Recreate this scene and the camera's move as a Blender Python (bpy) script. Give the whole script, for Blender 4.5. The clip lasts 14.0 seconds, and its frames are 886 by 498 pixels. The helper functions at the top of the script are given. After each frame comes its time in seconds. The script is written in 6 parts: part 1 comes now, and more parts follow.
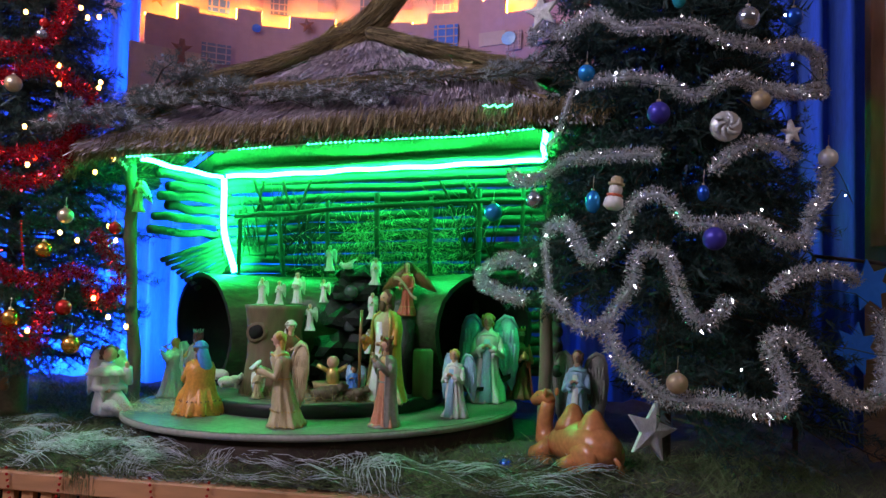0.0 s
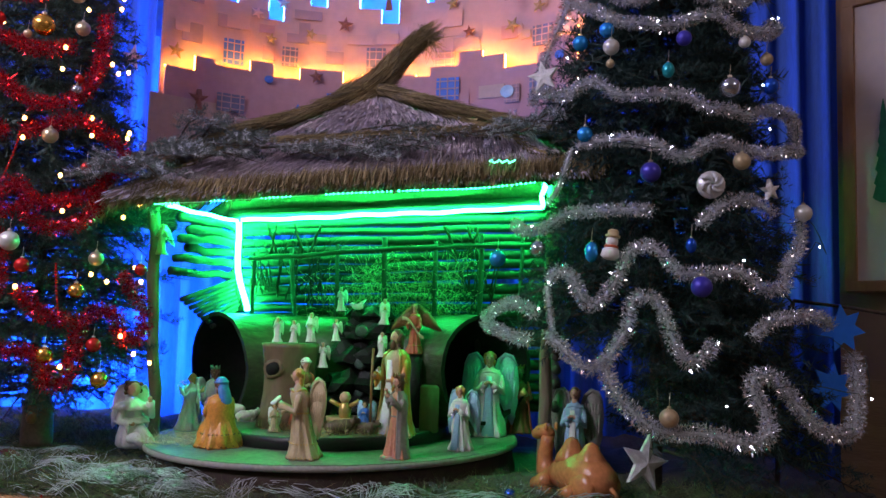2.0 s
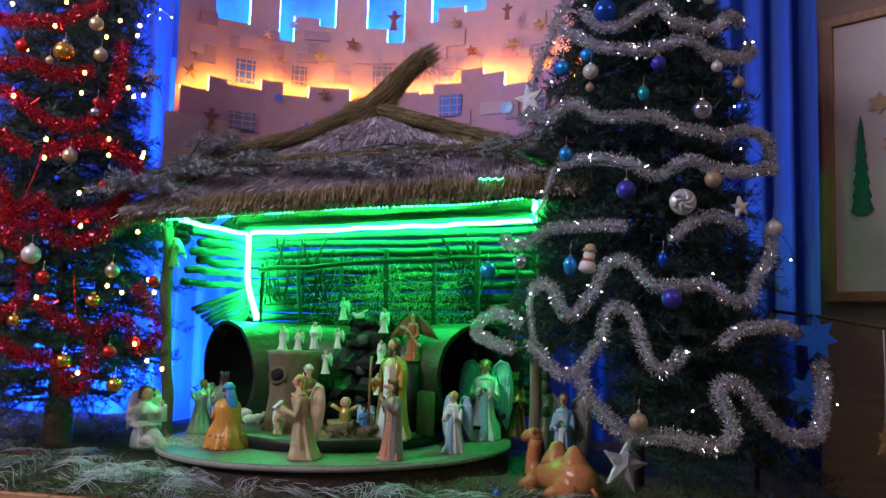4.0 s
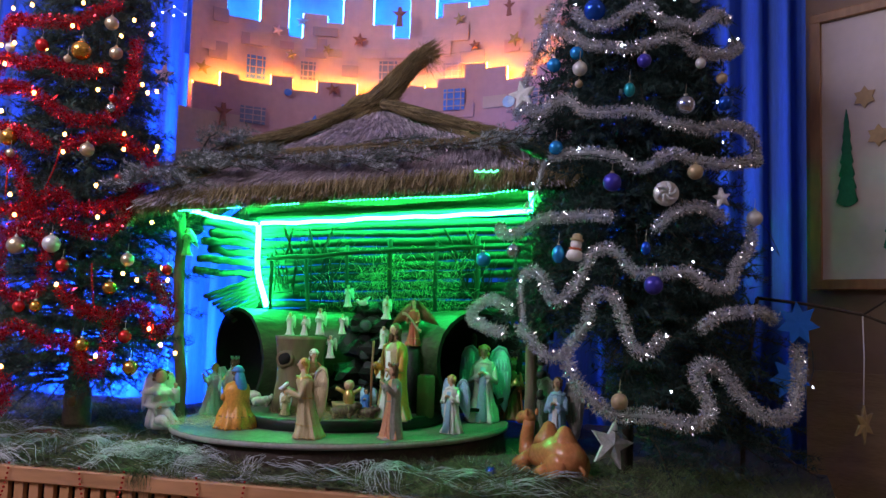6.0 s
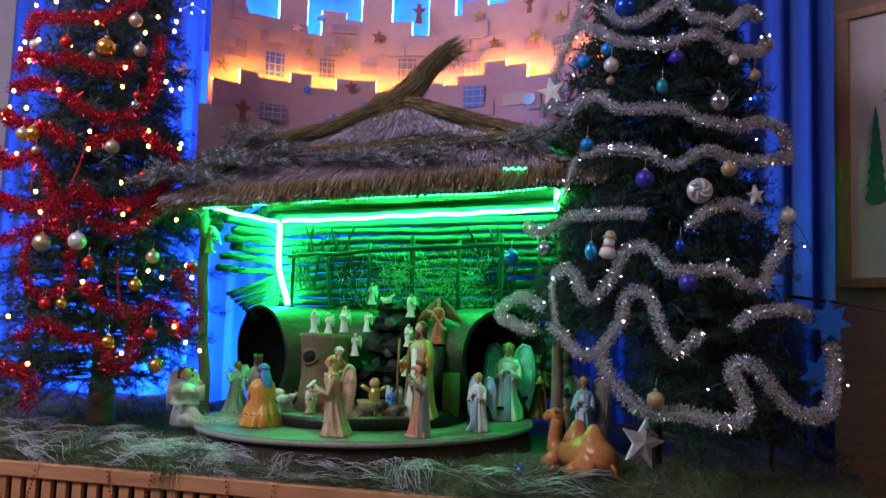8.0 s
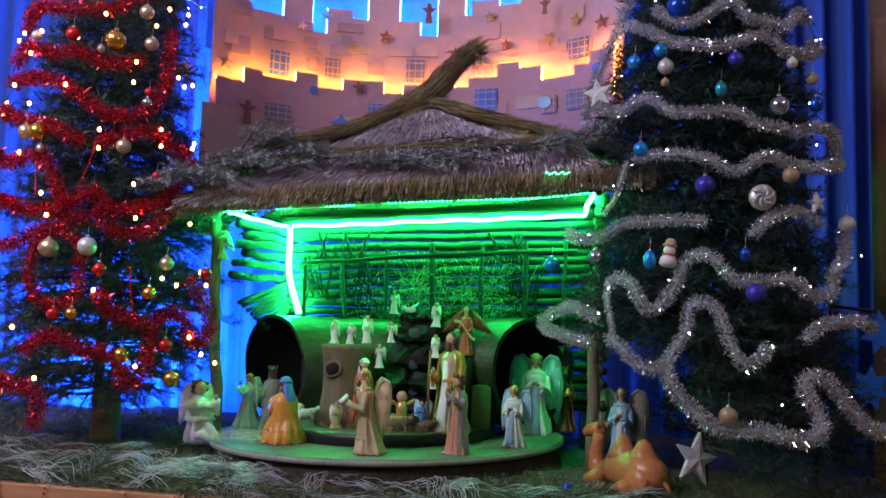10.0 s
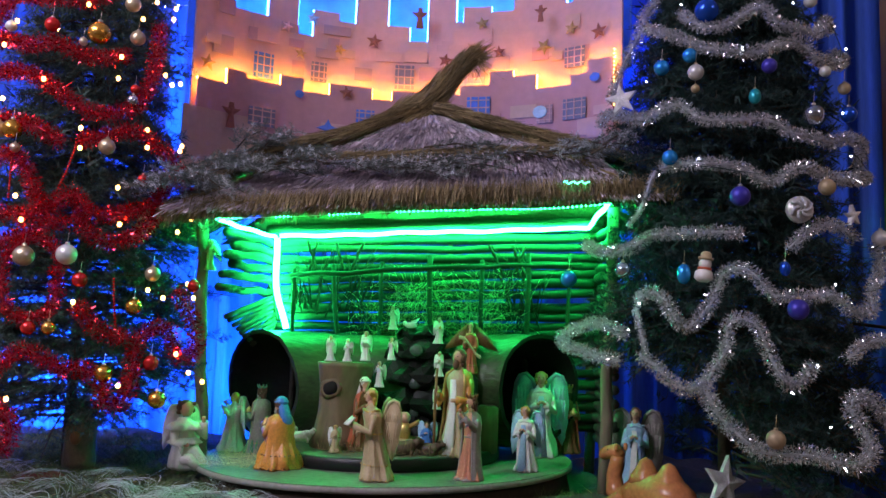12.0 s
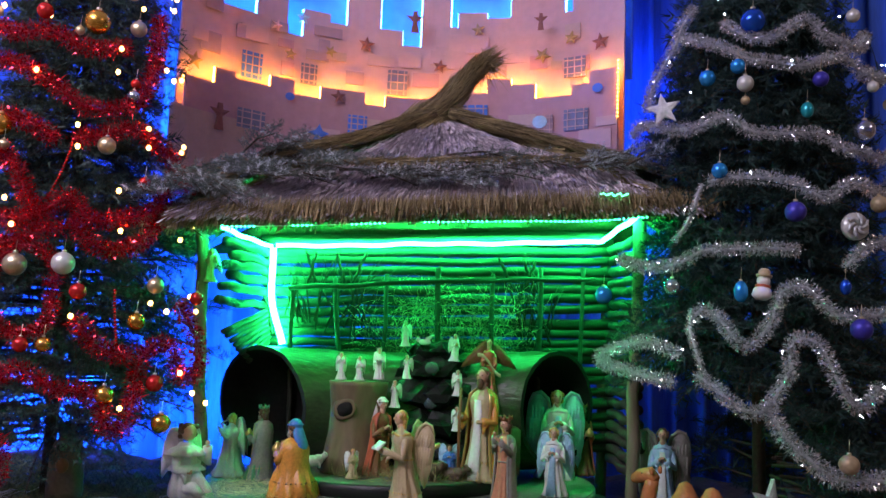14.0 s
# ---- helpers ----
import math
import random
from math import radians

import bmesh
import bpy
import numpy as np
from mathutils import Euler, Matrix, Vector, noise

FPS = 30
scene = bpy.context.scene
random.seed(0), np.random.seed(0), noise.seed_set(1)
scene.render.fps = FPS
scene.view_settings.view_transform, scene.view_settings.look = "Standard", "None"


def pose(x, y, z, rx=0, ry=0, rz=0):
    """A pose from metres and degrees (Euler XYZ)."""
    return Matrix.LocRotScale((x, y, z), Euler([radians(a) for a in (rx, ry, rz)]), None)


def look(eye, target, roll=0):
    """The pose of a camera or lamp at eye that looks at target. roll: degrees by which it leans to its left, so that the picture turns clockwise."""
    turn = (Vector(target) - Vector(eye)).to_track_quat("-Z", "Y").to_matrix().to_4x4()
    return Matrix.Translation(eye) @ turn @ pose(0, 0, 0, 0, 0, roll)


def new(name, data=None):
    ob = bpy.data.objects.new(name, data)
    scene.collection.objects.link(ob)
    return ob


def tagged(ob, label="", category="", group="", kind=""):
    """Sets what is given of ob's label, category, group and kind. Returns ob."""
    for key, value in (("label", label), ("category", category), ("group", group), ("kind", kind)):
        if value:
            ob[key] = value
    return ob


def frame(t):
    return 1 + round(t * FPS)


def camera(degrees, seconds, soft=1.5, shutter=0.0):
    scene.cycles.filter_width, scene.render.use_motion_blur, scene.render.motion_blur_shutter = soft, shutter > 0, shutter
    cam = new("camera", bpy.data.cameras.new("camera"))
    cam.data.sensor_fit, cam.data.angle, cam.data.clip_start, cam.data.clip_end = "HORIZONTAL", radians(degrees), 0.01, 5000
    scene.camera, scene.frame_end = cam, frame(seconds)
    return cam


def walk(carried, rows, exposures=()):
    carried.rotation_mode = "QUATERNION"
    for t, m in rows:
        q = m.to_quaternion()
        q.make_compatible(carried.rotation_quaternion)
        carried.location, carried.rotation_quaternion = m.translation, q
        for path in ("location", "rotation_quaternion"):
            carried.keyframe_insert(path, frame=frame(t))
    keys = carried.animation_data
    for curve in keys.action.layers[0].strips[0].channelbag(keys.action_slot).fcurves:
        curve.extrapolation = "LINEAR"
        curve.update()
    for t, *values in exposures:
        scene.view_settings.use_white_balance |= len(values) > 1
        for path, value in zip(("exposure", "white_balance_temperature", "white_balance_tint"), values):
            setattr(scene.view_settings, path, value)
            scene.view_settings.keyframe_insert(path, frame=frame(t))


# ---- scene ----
cam = camera(57.1, 14.0)
METRES, EYE, TILT, LEAN, TURN = 1.5, 1.3, 0.0, 0.7, 0.0
ROWS = [
    (0.0, 0.0, 0.0, 0.0, -0.1, 2.76, -2.13),
    (0.5, -0.015, -0.0316, 0.0053, -0.4, 3.3, -2.16),
    (1.0, -0.0285, -0.0638, 0.007, -0.69, 3.96, -2.28),
    (1.5, -0.0406, -0.0959, 0.0094, -0.97, 4.58, -2.35),
    (2.0, -0.0443, -0.1254, 0.0118, -1.03, 5.18, -2.4),
    (2.5, -0.0307, -0.1477, 0.0159, -0.62, 5.6, -2.46),
    (3.0, -0.0149, -0.1706, 0.0193, -0.19, 5.81, -2.45),
    (5.5, 0.0608, -0.2888, 0.0134, 1.55, 5.01, -2.54),
    (6.0, 0.0645, -0.3024, 0.0104, 1.77, 4.88, -2.56),
    (6.5, 0.063, -0.3094, 0.0087, 1.98, 4.78, -2.58),
    (7.0, 0.0589, -0.3099, 0.0076, 2.25, 4.73, -2.61),
    (7.5, 0.0464, -0.3041, 0.0052, 2.41, 4.77, -2.65),
    (8.0, 0.008, -0.2973, 0.006, 1.97, 4.77, -2.62),
    (8.5, -0.039, -0.2827, 0.0068, 1.3, 4.85, -2.61),
    (9.0, -0.0908, -0.2627, 0.0093, 0.49, 4.95, -2.59),
    (11.5, -0.2627, -0.1342, 0.0078, -3.62, 6.19, -2.73),
    (12.0, -0.2979, -0.1069, 0.0051, -4.68, 6.55, -2.78),
    (12.5, -0.3337, -0.081, 0.0017, -5.7, 6.93, -2.86),
    (13.0, -0.3764, -0.0534, 0.0015, -6.84, 7.22, -2.87),
    (13.5, -0.4295, -0.0239, 0.0051, -8.2, 7.39, -2.87),
    (14.0, -0.4892, 0.0096, 0.0091, -9.73, 7.59, -2.89),
]
walk(cam, [(t, pose(0, 0, EYE, TILT, LEAN, TURN) @ pose(METRES * x, METRES * y, METRES * z, 90 + pitch, roll, yaw)) for t, x, y, z, yaw, pitch, roll in ROWS])

D = pose(-0.36, 2.6, 0, 0, 0, -11)          # the display stands askew to the first view
V = Vector


def dpos(x, y, z, rz=0.0, ry=0.0, rx=0.0):
    """A pose in the display's own axes."""
    return D @ pose(x, y, z, rx, ry, rz)


# ---- world and large lights ----
world = bpy.data.worlds.new("world")
scene.world = world
world.use_nodes = True
world.node_tree.nodes["Background"].inputs[0].default_value = (0.03, 0.03, 0.06, 1)
world.node_tree.nodes["Background"].inputs[1].default_value = 0.3
scene.view_settings.exposure = 0.0


def area_lamp(name, m, sx, sy, watts, color):
    data = bpy.data.lights.new(name, "AREA")
    data.shape, data.size, data.size_y, data.energy, data.color = "RECTANGLE", sx, sy, watts, color
    ob = new(name, data)
    ob.matrix_world = m
    return ob


# dim soft fill for the unseen hall light, high on the camera's left
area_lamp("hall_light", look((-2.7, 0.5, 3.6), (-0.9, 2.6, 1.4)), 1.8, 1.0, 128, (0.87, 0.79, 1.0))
# weaker fill added on the right to lift the pinboard wall and stars
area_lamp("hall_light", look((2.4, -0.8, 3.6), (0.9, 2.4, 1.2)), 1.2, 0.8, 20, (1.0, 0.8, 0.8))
# blue floodlights hidden behind the stable, on the curtain
area_lamp("blue_flood", dpos(-0.95, 0.98, 1.0, 0, 0, 125), 0.5, 0.25, 24, (0.02, 0.24, 1.0))
area_lamp("blue_flood", dpos(0.0, 0.95, 1.0, 0, 0, 125), 0.8, 0.25, 1.2, (0.02, 0.16, 1.0))
area_lamp("blue_flood", dpos(1.1, 1.05, 1.75, 0, 0, 125), 0.4, 0.25, 3, (0.0, 0.3, 0.75))
area_lamp("blue_flood", dpos(-1.9, 0.95, 1.0, 0, 0, 125), 0.5, 0.25, 105, (0.02, 0.2, 1.0))
area_lamp("blue_flood", dpos(-1.15, 1.02, 2.3, 0, 0, 90), 0.2, 0.9, 42, (0.02, 0.24, 1.0))
area_lamp("blue_flood", dpos(0.95, 1.1, 2.4, 0, 0, 90), 0.2, 0.9, 6, (0.02, 0.12, 0.95))


# ---- materials ----
def material(name, color, rough=0.6, metal=0.0, vary=0.25, scale=18.0, bump=0.25, tint=None, stretch=(1, 1, 1), spec=0.4, island=0.0):
    m = bpy.data.materials.new(name)
    m.use_nodes = True
    n, l = m.node_tree.nodes, m.node_tree.links
    p = n["Principled BSDF"]
    tc, mp = n.new("ShaderNodeTexCoord"), n.new("ShaderNodeMapping")
    mp.inputs["Scale"].default_value = stretch
    l.new(tc.outputs["Object"], mp.inputs["Vector"])
    fine, broad = n.new("ShaderNodeTexNoise"), n.new("ShaderNodeTexNoise")
    fine.inputs["Scale"].default_value, fine.inputs["Detail"].default_value = scale * 5, 5
    broad.inputs["Scale"].default_value, broad.inputs["Detail"].default_value = scale * 0.6, 3
    for t in (fine, broad):
        l.new(mp.outputs[0], t.inputs["Vector"])
    add = n.new("ShaderNodeMath")
    add.operation = "ADD"
    l.new(fine.outputs[0], add.inputs[0])
    l.new(broad.outputs[0], add.inputs[1])
    fac = n.new("ShaderNodeMapRange")
    fac.inputs["From Min"].default_value, fac.inputs["From Max"].default_value = 0.65, 1.35
    l.new(add.outputs[0], fac.inputs["Value"])
    mix = n.new("ShaderNodeMix")
    mix.data_type = "RGBA"
    dark = [c * (1 - vary) for c in color]
    light = list(tint) if tint else [min(1, c * (1 + vary)) for c in color]
    mix.inputs["A"].default_value, mix.inputs["B"].default_value = (*dark, 1), (*light, 1)
    l.new(fac.outputs[0], mix.inputs["Factor"])
    out = mix.outputs["Result"]
    if island:
        geo, hsv, rng = n.new("ShaderNodeNewGeometry"), n.new("ShaderNodeHueSaturation"), n.new("ShaderNodeMapRange")
        rng.inputs["To Min"].default_value, rng.inputs["To Max"].default_value = 1 - island, 1 + island
        l.new(geo.outputs["Random Per Island"], rng.inputs["Value"])
        l.new(rng.outputs[0], hsv.inputs["Value"])
        l.new(out, hsv.inputs["Color"])
        out = hsv.outputs[0]
    l.new(out, p.inputs["Base Color"])
    if bump:
        b = n.new("ShaderNodeBump")
        b.inputs["Strength"].default_value, b.inputs["Distance"].default_value = bump, 0.004
        l.new(add.outputs[0], b.inputs["Height"])
        l.new(b.outputs[0], p.inputs["Normal"])
    p.inputs["Roughness"].default_value, p.inputs["Metallic"].default_value = rough, metal
    p.inputs["Specular IOR Level"].default_value = spec
    return m


def glow(name, color, strength):
    m = bpy.data.materials.new(name)
    m.use_nodes = True
    p = m.node_tree.nodes["Principled BSDF"]
    p.inputs["Base Color"].default_value = (*color, 1)
    p.inputs["Emission Color"].default_value = (*color, 1)
    p.inputs["Emission Strength"].default_value = strength
    return m


LED_GREEN = glow("green_led", (0.012, 1.0, 0.19), 178)
LED_BEAD = glow("green_bead", (0.03, 1.0, 0.3), 38)
LED_AMBER = glow("amber_led", (1.0, 0.4, 0.04), 55)
LED_BLUE = glow("blue_led", (0.05, 0.28, 1.0), 40)
BULB_WARM = glow("warm_bulb", (1.0, 0.42, 0.11), 12)
BULB_COOL = glow("cool_bulb", (0.75, 0.85, 1.0), 14)

CURTAIN = material("blue_curtain_cloth", (0.05, 0.13, 0.55), 0.75, vary=0.2, scale=9, bump=0.15, stretch=(6, 6, 0.5))
WALLPAINT = material("pale_wall_paint", (0.5, 0.42, 0.37), 0.8, vary=0.08, scale=5, bump=0.1)
WALLBROWN = material("brown_wall_paint", (0.26, 0.17, 0.11), 0.7, vary=0.12, scale=5, bump=0.1)
WAINSCOT = material("brown_wainscot", (0.3, 0.2, 0.11), 0.55, vary=0.25, scale=6, stretch=(1, 1, 8))
FLOORWOOD = material("floor_boards", (0.22, 0.13, 0.07), 0.45, vary=0.3, scale=6, stretch=(8, 1, 1))
CEIL = material("ceiling_paint", (0.7, 0.68, 0.66), 0.9, vary=0.05, scale=4, bump=0.05)
PINE = material("oiled_pine", (0.5, 0.24, 0.11), 0.45, vary=0.28, scale=9, stretch=(1, 1, 0.15), island=0.14)
PINERAIL = material("oiled_pine_rail", (0.5, 0.25, 0.12), 0.45, vary=0.28, scale=9, stretch=(0.15, 1, 1))
DECKCLOTH = material("grey_green_felt", (0.06, 0.06, 0.05), 0.95, vary=0.4, scale=14, bump=0.6)
MOSS = material("moss_strands", (0.13, 0.16, 0.075), 0.9, vary=0.5, scale=8, bump=0, island=0.45)
HAY = material("pale_hay", (0.62, 0.54, 0.32), 0.7, vary=0.3, scale=10, bump=0, island=0.35)
STRAW = material("straw", (0.35, 0.27, 0.12), 0.8, vary=0.35, scale=10, bump=0, island=0.35)
SILVERFIBRE = material("frosted_fibre", (0.45, 0.47, 0.5), 0.5, vary=0.35, scale=12, bump=0, island=0.4)
DARKTWIG = material("dark_twig", (0.07, 0.05, 0.035), 0.85, vary=0.4, scale=20, bump=0.3)
DISC = material("painted_board", (0.12, 0.15, 0.115), 0.6, vary=0.35, scale=10, bump=0.35, tint=(0.2, 0.22, 0.17))
DISCEDGE = material("worn_board_edge", (0.28, 0.27, 0.24), 0.6, vary=0.25, scale=14)
BLACKRIM = material("black_rim", (0.012, 0.012, 0.012), 0.4, vary=0.2, scale=20)
BARK = material("bark_log", (0.035, 0.045, 0.022), 0.32, tint=(0.06, 0.1, 0.04), vary=0.45, scale=14, bump=0.9, stretch=(0.3, 1, 1))
# near-black that stands in for shade in hollows and behind the slats
HOLLOW_SHADE = material("charred_hollow", (0.012, 0.011, 0.01), 0.95, vary=0.4, scale=14)
STUMPW = material("stump_wood", (0.15, 0.11, 0.06), 0.6, vary=0.35, scale=10, bump=0.7, stretch=(1, 1, 0.3))
ROCK = material("black_wet_rock", (0.009, 0.01, 0.009), 0.5, vary=0.5, scale=22, bump=0.9, spec=0.25)
WATER = material("rippling_water", (0.06, 0.08, 0.075), 0.06, vary=0.3, scale=40, bump=0.7)
POLE = material("peeled_pole", (0.055, 0.052, 0.04), 0.7, vary=0.35, scale=10, bump=0.5, stretch=(0.2, 1, 1))
POSTW = material("grey_post", (0.17, 0.14, 0.09), 0.75, vary=0.35, scale=10, bump=0.5, stretch=(1, 1, 0.2))
REED = material("reed_thatch", (0.58, 0.5, 0.56), 0.85, vary=0.35, scale=16, bump=0.3, island=0.4)
THATCH = material("brown_thatch", (0.26, 0.2, 0.1), 0.9, vary=0.4, scale=16, bump=0.3, island=0.4)
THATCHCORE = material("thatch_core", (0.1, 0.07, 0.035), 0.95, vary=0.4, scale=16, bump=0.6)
NEEDLE = material("fir_needles", (0.018, 0.046, 0.042), 0.6, vary=0.3, scale=6, bump=0, island=0.4)
# left fir: needle green lifted so the colour carries the haze there
NEEDLE_HAZED = material("green_fir_needles", (0.038, 0.075, 0.06), 0.6, vary=0.3, scale=6, bump=0, island=0.4)
NEEDLE_FROST = material("frosted_needles", (0.56, 0.6, 0.63), 0.5, vary=0.3, scale=9, bump=0, island=0.5)
NEEDLE_DULL = material("dull_spruce", (0.12, 0.145, 0.135), 0.7, vary=0.4, scale=9, bump=0, island=0.5)
SILVER = material("silver_foil", (0.9, 0.88, 0.92), 0.16, 1.0, vary=0.15, scale=20, bump=0, island=0.3)
SILVERDULL = material("silver_foil_dull", (0.5, 0.52, 0.55), 0.4, 0.3, vary=0.15, scale=20, bump=0, island=0.3)
REDBRIGHT = material("red_foil_bright", (0.85, 0.05, 0.07), 0.18, 1.0, vary=0.2, scale=20, bump=0, island=0.35)
REDFOIL = material("red_foil", (0.4, 0.012, 0.03), 0.34, 0.45, vary=0.2, scale=20, bump=0, island=0.35)
GLITTER = material("silver_glitter", (0.85, 0.85, 0.85), 0.45, 0.1, vary=0.3, scale=90, bump=0.9)
CAPM = material("ornament_cap", (0.7, 0.62, 0.45), 0.3, 1.0, vary=0.1, scale=30, bump=0)
BALLS = {
    "gold": material("gold_bauble", (0.8, 0.42, 0.08), 0.25, 0.9, vary=0.1, scale=8, bump=0),
    "champagne": material("champagne_bauble", (0.62, 0.52, 0.34), 0.35, 0.8, vary=0.15, scale=30, bump=0.2),
    "red": material("red_bauble", (0.6, 0.03, 0.03), 0.25, 0.5, vary=0.1, scale=8, bump=0),
    "blue": material("blue_bauble", (0.02, 0.1, 0.6), 0.2, 0.6, vary=0.1, scale=8, bump=0),
    "sky": material("sky_blue_bauble", (0.03, 0.3, 0.75), 0.25, 0.5, vary=0.1, scale=8, bump=0),
    "violet": material("violet_bauble", (0.06, 0.05, 0.42), 0.35, 0.3, vary=0.1, scale=8, bump=0),
    "pearl": material("pearl_bauble", (0.62, 0.62, 0.6), 0.35, 0.3, vary=0.1, scale=8, bump=0),
    "tan": material("tan_bauble", (0.42, 0.33, 0.2), 0.45, 0.3, vary=0.15, scale=20, bump=0.2),
    "teal": material("teal_bauble", (0.02, 0.35, 0.42), 0.3, 0.4, vary=0.1, scale=20, bump=0.2),
    "clear": material("silver_blue_bauble", (0.5, 0.55, 0.65), 0.15, 0.9, vary=0.2, scale=12, bump=0),
}
PANEL = material("painted_card_pink", (0.56, 0.31, 0.35), 0.85, vary=0.1, scale=5, bump=0.1)
PANELB = material("painted_card_light", (0.64, 0.41, 0.43), 0.85, vary=0.1, scale=5, bump=0.1)
CARD1 = material("card_beige", (0.6, 0.41, 0.36), 0.85, vary=0.1, scale=7, bump=0.1)
CARD2 = material("card_mauve", (0.45, 0.3, 0.36), 0.85, vary=0.1, scale=7, bump=0.1)
CARDBLUE = material("card_blue", (0.1, 0.22, 0.75), 0.7, vary=0.1, scale=7, bump=0.1)
CARDGREY = material("card_grey_blue", (0.22, 0.22, 0.34), 0.8, vary=0.1, scale=7, bump=0.1)
SKYCARD = material("card_sky", (0.12, 0.3, 0.85), 0.8, vary=0.15, scale=4, bump=0.1)
STARRED = material("star_brown_red", (0.28, 0.1, 0.08), 0.6, vary=0.2, scale=15, bump=0.1)
STAROCHRE = material("star_ochre", (0.42, 0.28, 0.14), 0.6, vary=0.2, scale=15, bump=0.1)
STARBLUE = material("star_blue", (0.015, 0.2, 0.95), 0.6, vary=0.1, scale=8, bump=0.05)
STARPINK = material("star_pink", (0.8, 0.5, 0.52), 0.6, vary=0.1, scale=15, bump=0.1)
GREENFELT = material("green_felt", (0.02, 0.16, 0.09), 0.9, vary=0.2, scale=20)
PAPER = material("pinboard_paper", (0.58, 0.5, 0.48), 0.85, vary=0.06, scale=5, bump=0.08)
BOARDWOOD = material("board_frame_wood", (0.27, 0.14, 0.06), 0.5, vary=0.3, scale=9, stretch=(1, 1, 0.2))

SKIN = material("painted_skin", (0.62, 0.36, 0.24), 0.4, vary=0.12, scale=20, bump=0.1)
WHITE = material("glazed_white", (0.76, 0.75, 0.72), 0.35, vary=0.1, scale=25, bump=0.15)
IVORY = material("glazed_ivory", (0.5, 0.4, 0.23), 0.3, vary=0.15, scale=25, bump=0.2)
BLUEW = material("pale_blue_glaze", (0.36, 0.56, 0.74), 0.3, vary=0.15, scale=25, bump=0.15)
BLUEP = material("painted_blue", (0.06, 0.2, 0.55), 0.4, vary=0.2, scale=25, bump=0.15)
ORANGE = material("painted_orange", (0.62, 0.27, 0.05), 0.35, vary=0.3, scale=25, bump=0.25)
TERRA = material("painted_terracotta", (0.58, 0.26, 0.15), 0.35, vary=0.2, scale=25, bump=0.2)
BROWNP = material("painted_brown", (0.22, 0.1, 0.04), 0.4, vary=0.25, scale=25, bump=0.2)
REDP = material("painted_red", (0.5, 0.12, 0.06), 0.4, vary=0.2, scale=25, bump=0.2)
SKIRT = material("dark_brown_cloth", (0.045, 0.03, 0.022), 0.9, vary=0.4, scale=9, bump=0.5)
CLOTHRED = material("dark_red_cloth", (0.13, 0.025, 0.025), 0.85, vary=0.35, scale=14, bump=0.5)
GREYP = material("painted_grey", (0.28, 0.26, 0.23), 0.45, vary=0.25, scale=25, bump=0.2)
GREENP = material("painted_green", (0.1, 0.3, 0.14), 0.4, vary=0.2, scale=25, bump=0.2)
HAIRY = material("painted_blond", (0.6, 0.36, 0.1), 0.45, vary=0.2, scale=40, bump=0.3)
HAIRP = material("glazed_pale_hair", (0.6, 0.52, 0.38), 0.4, vary=0.2, scale=40, bump=0.3)
HAIRB = material("painted_hair_brown", (0.12, 0.06, 0.03), 0.5, vary=0.2, scale=40, bump=0.3)
GOLDP = material("gilt_paint", (0.6, 0.42, 0.14), 0.3, 0.6, vary=0.2, scale=40, bump=0.2)
CAMELP = material("camel_glaze", (0.55, 0.21, 0.08), 0.25, vary=0.25, scale=14, bump=0.25)
WOOL = material("painted_wool", (0.6, 0.58, 0.52), 0.6, vary=0.2, scale=60, bump=0.6)
CLAY = material("brown_clay", (0.13, 0.09, 0.055), 0.5, vary=0.3, scale=20, bump=0.4)


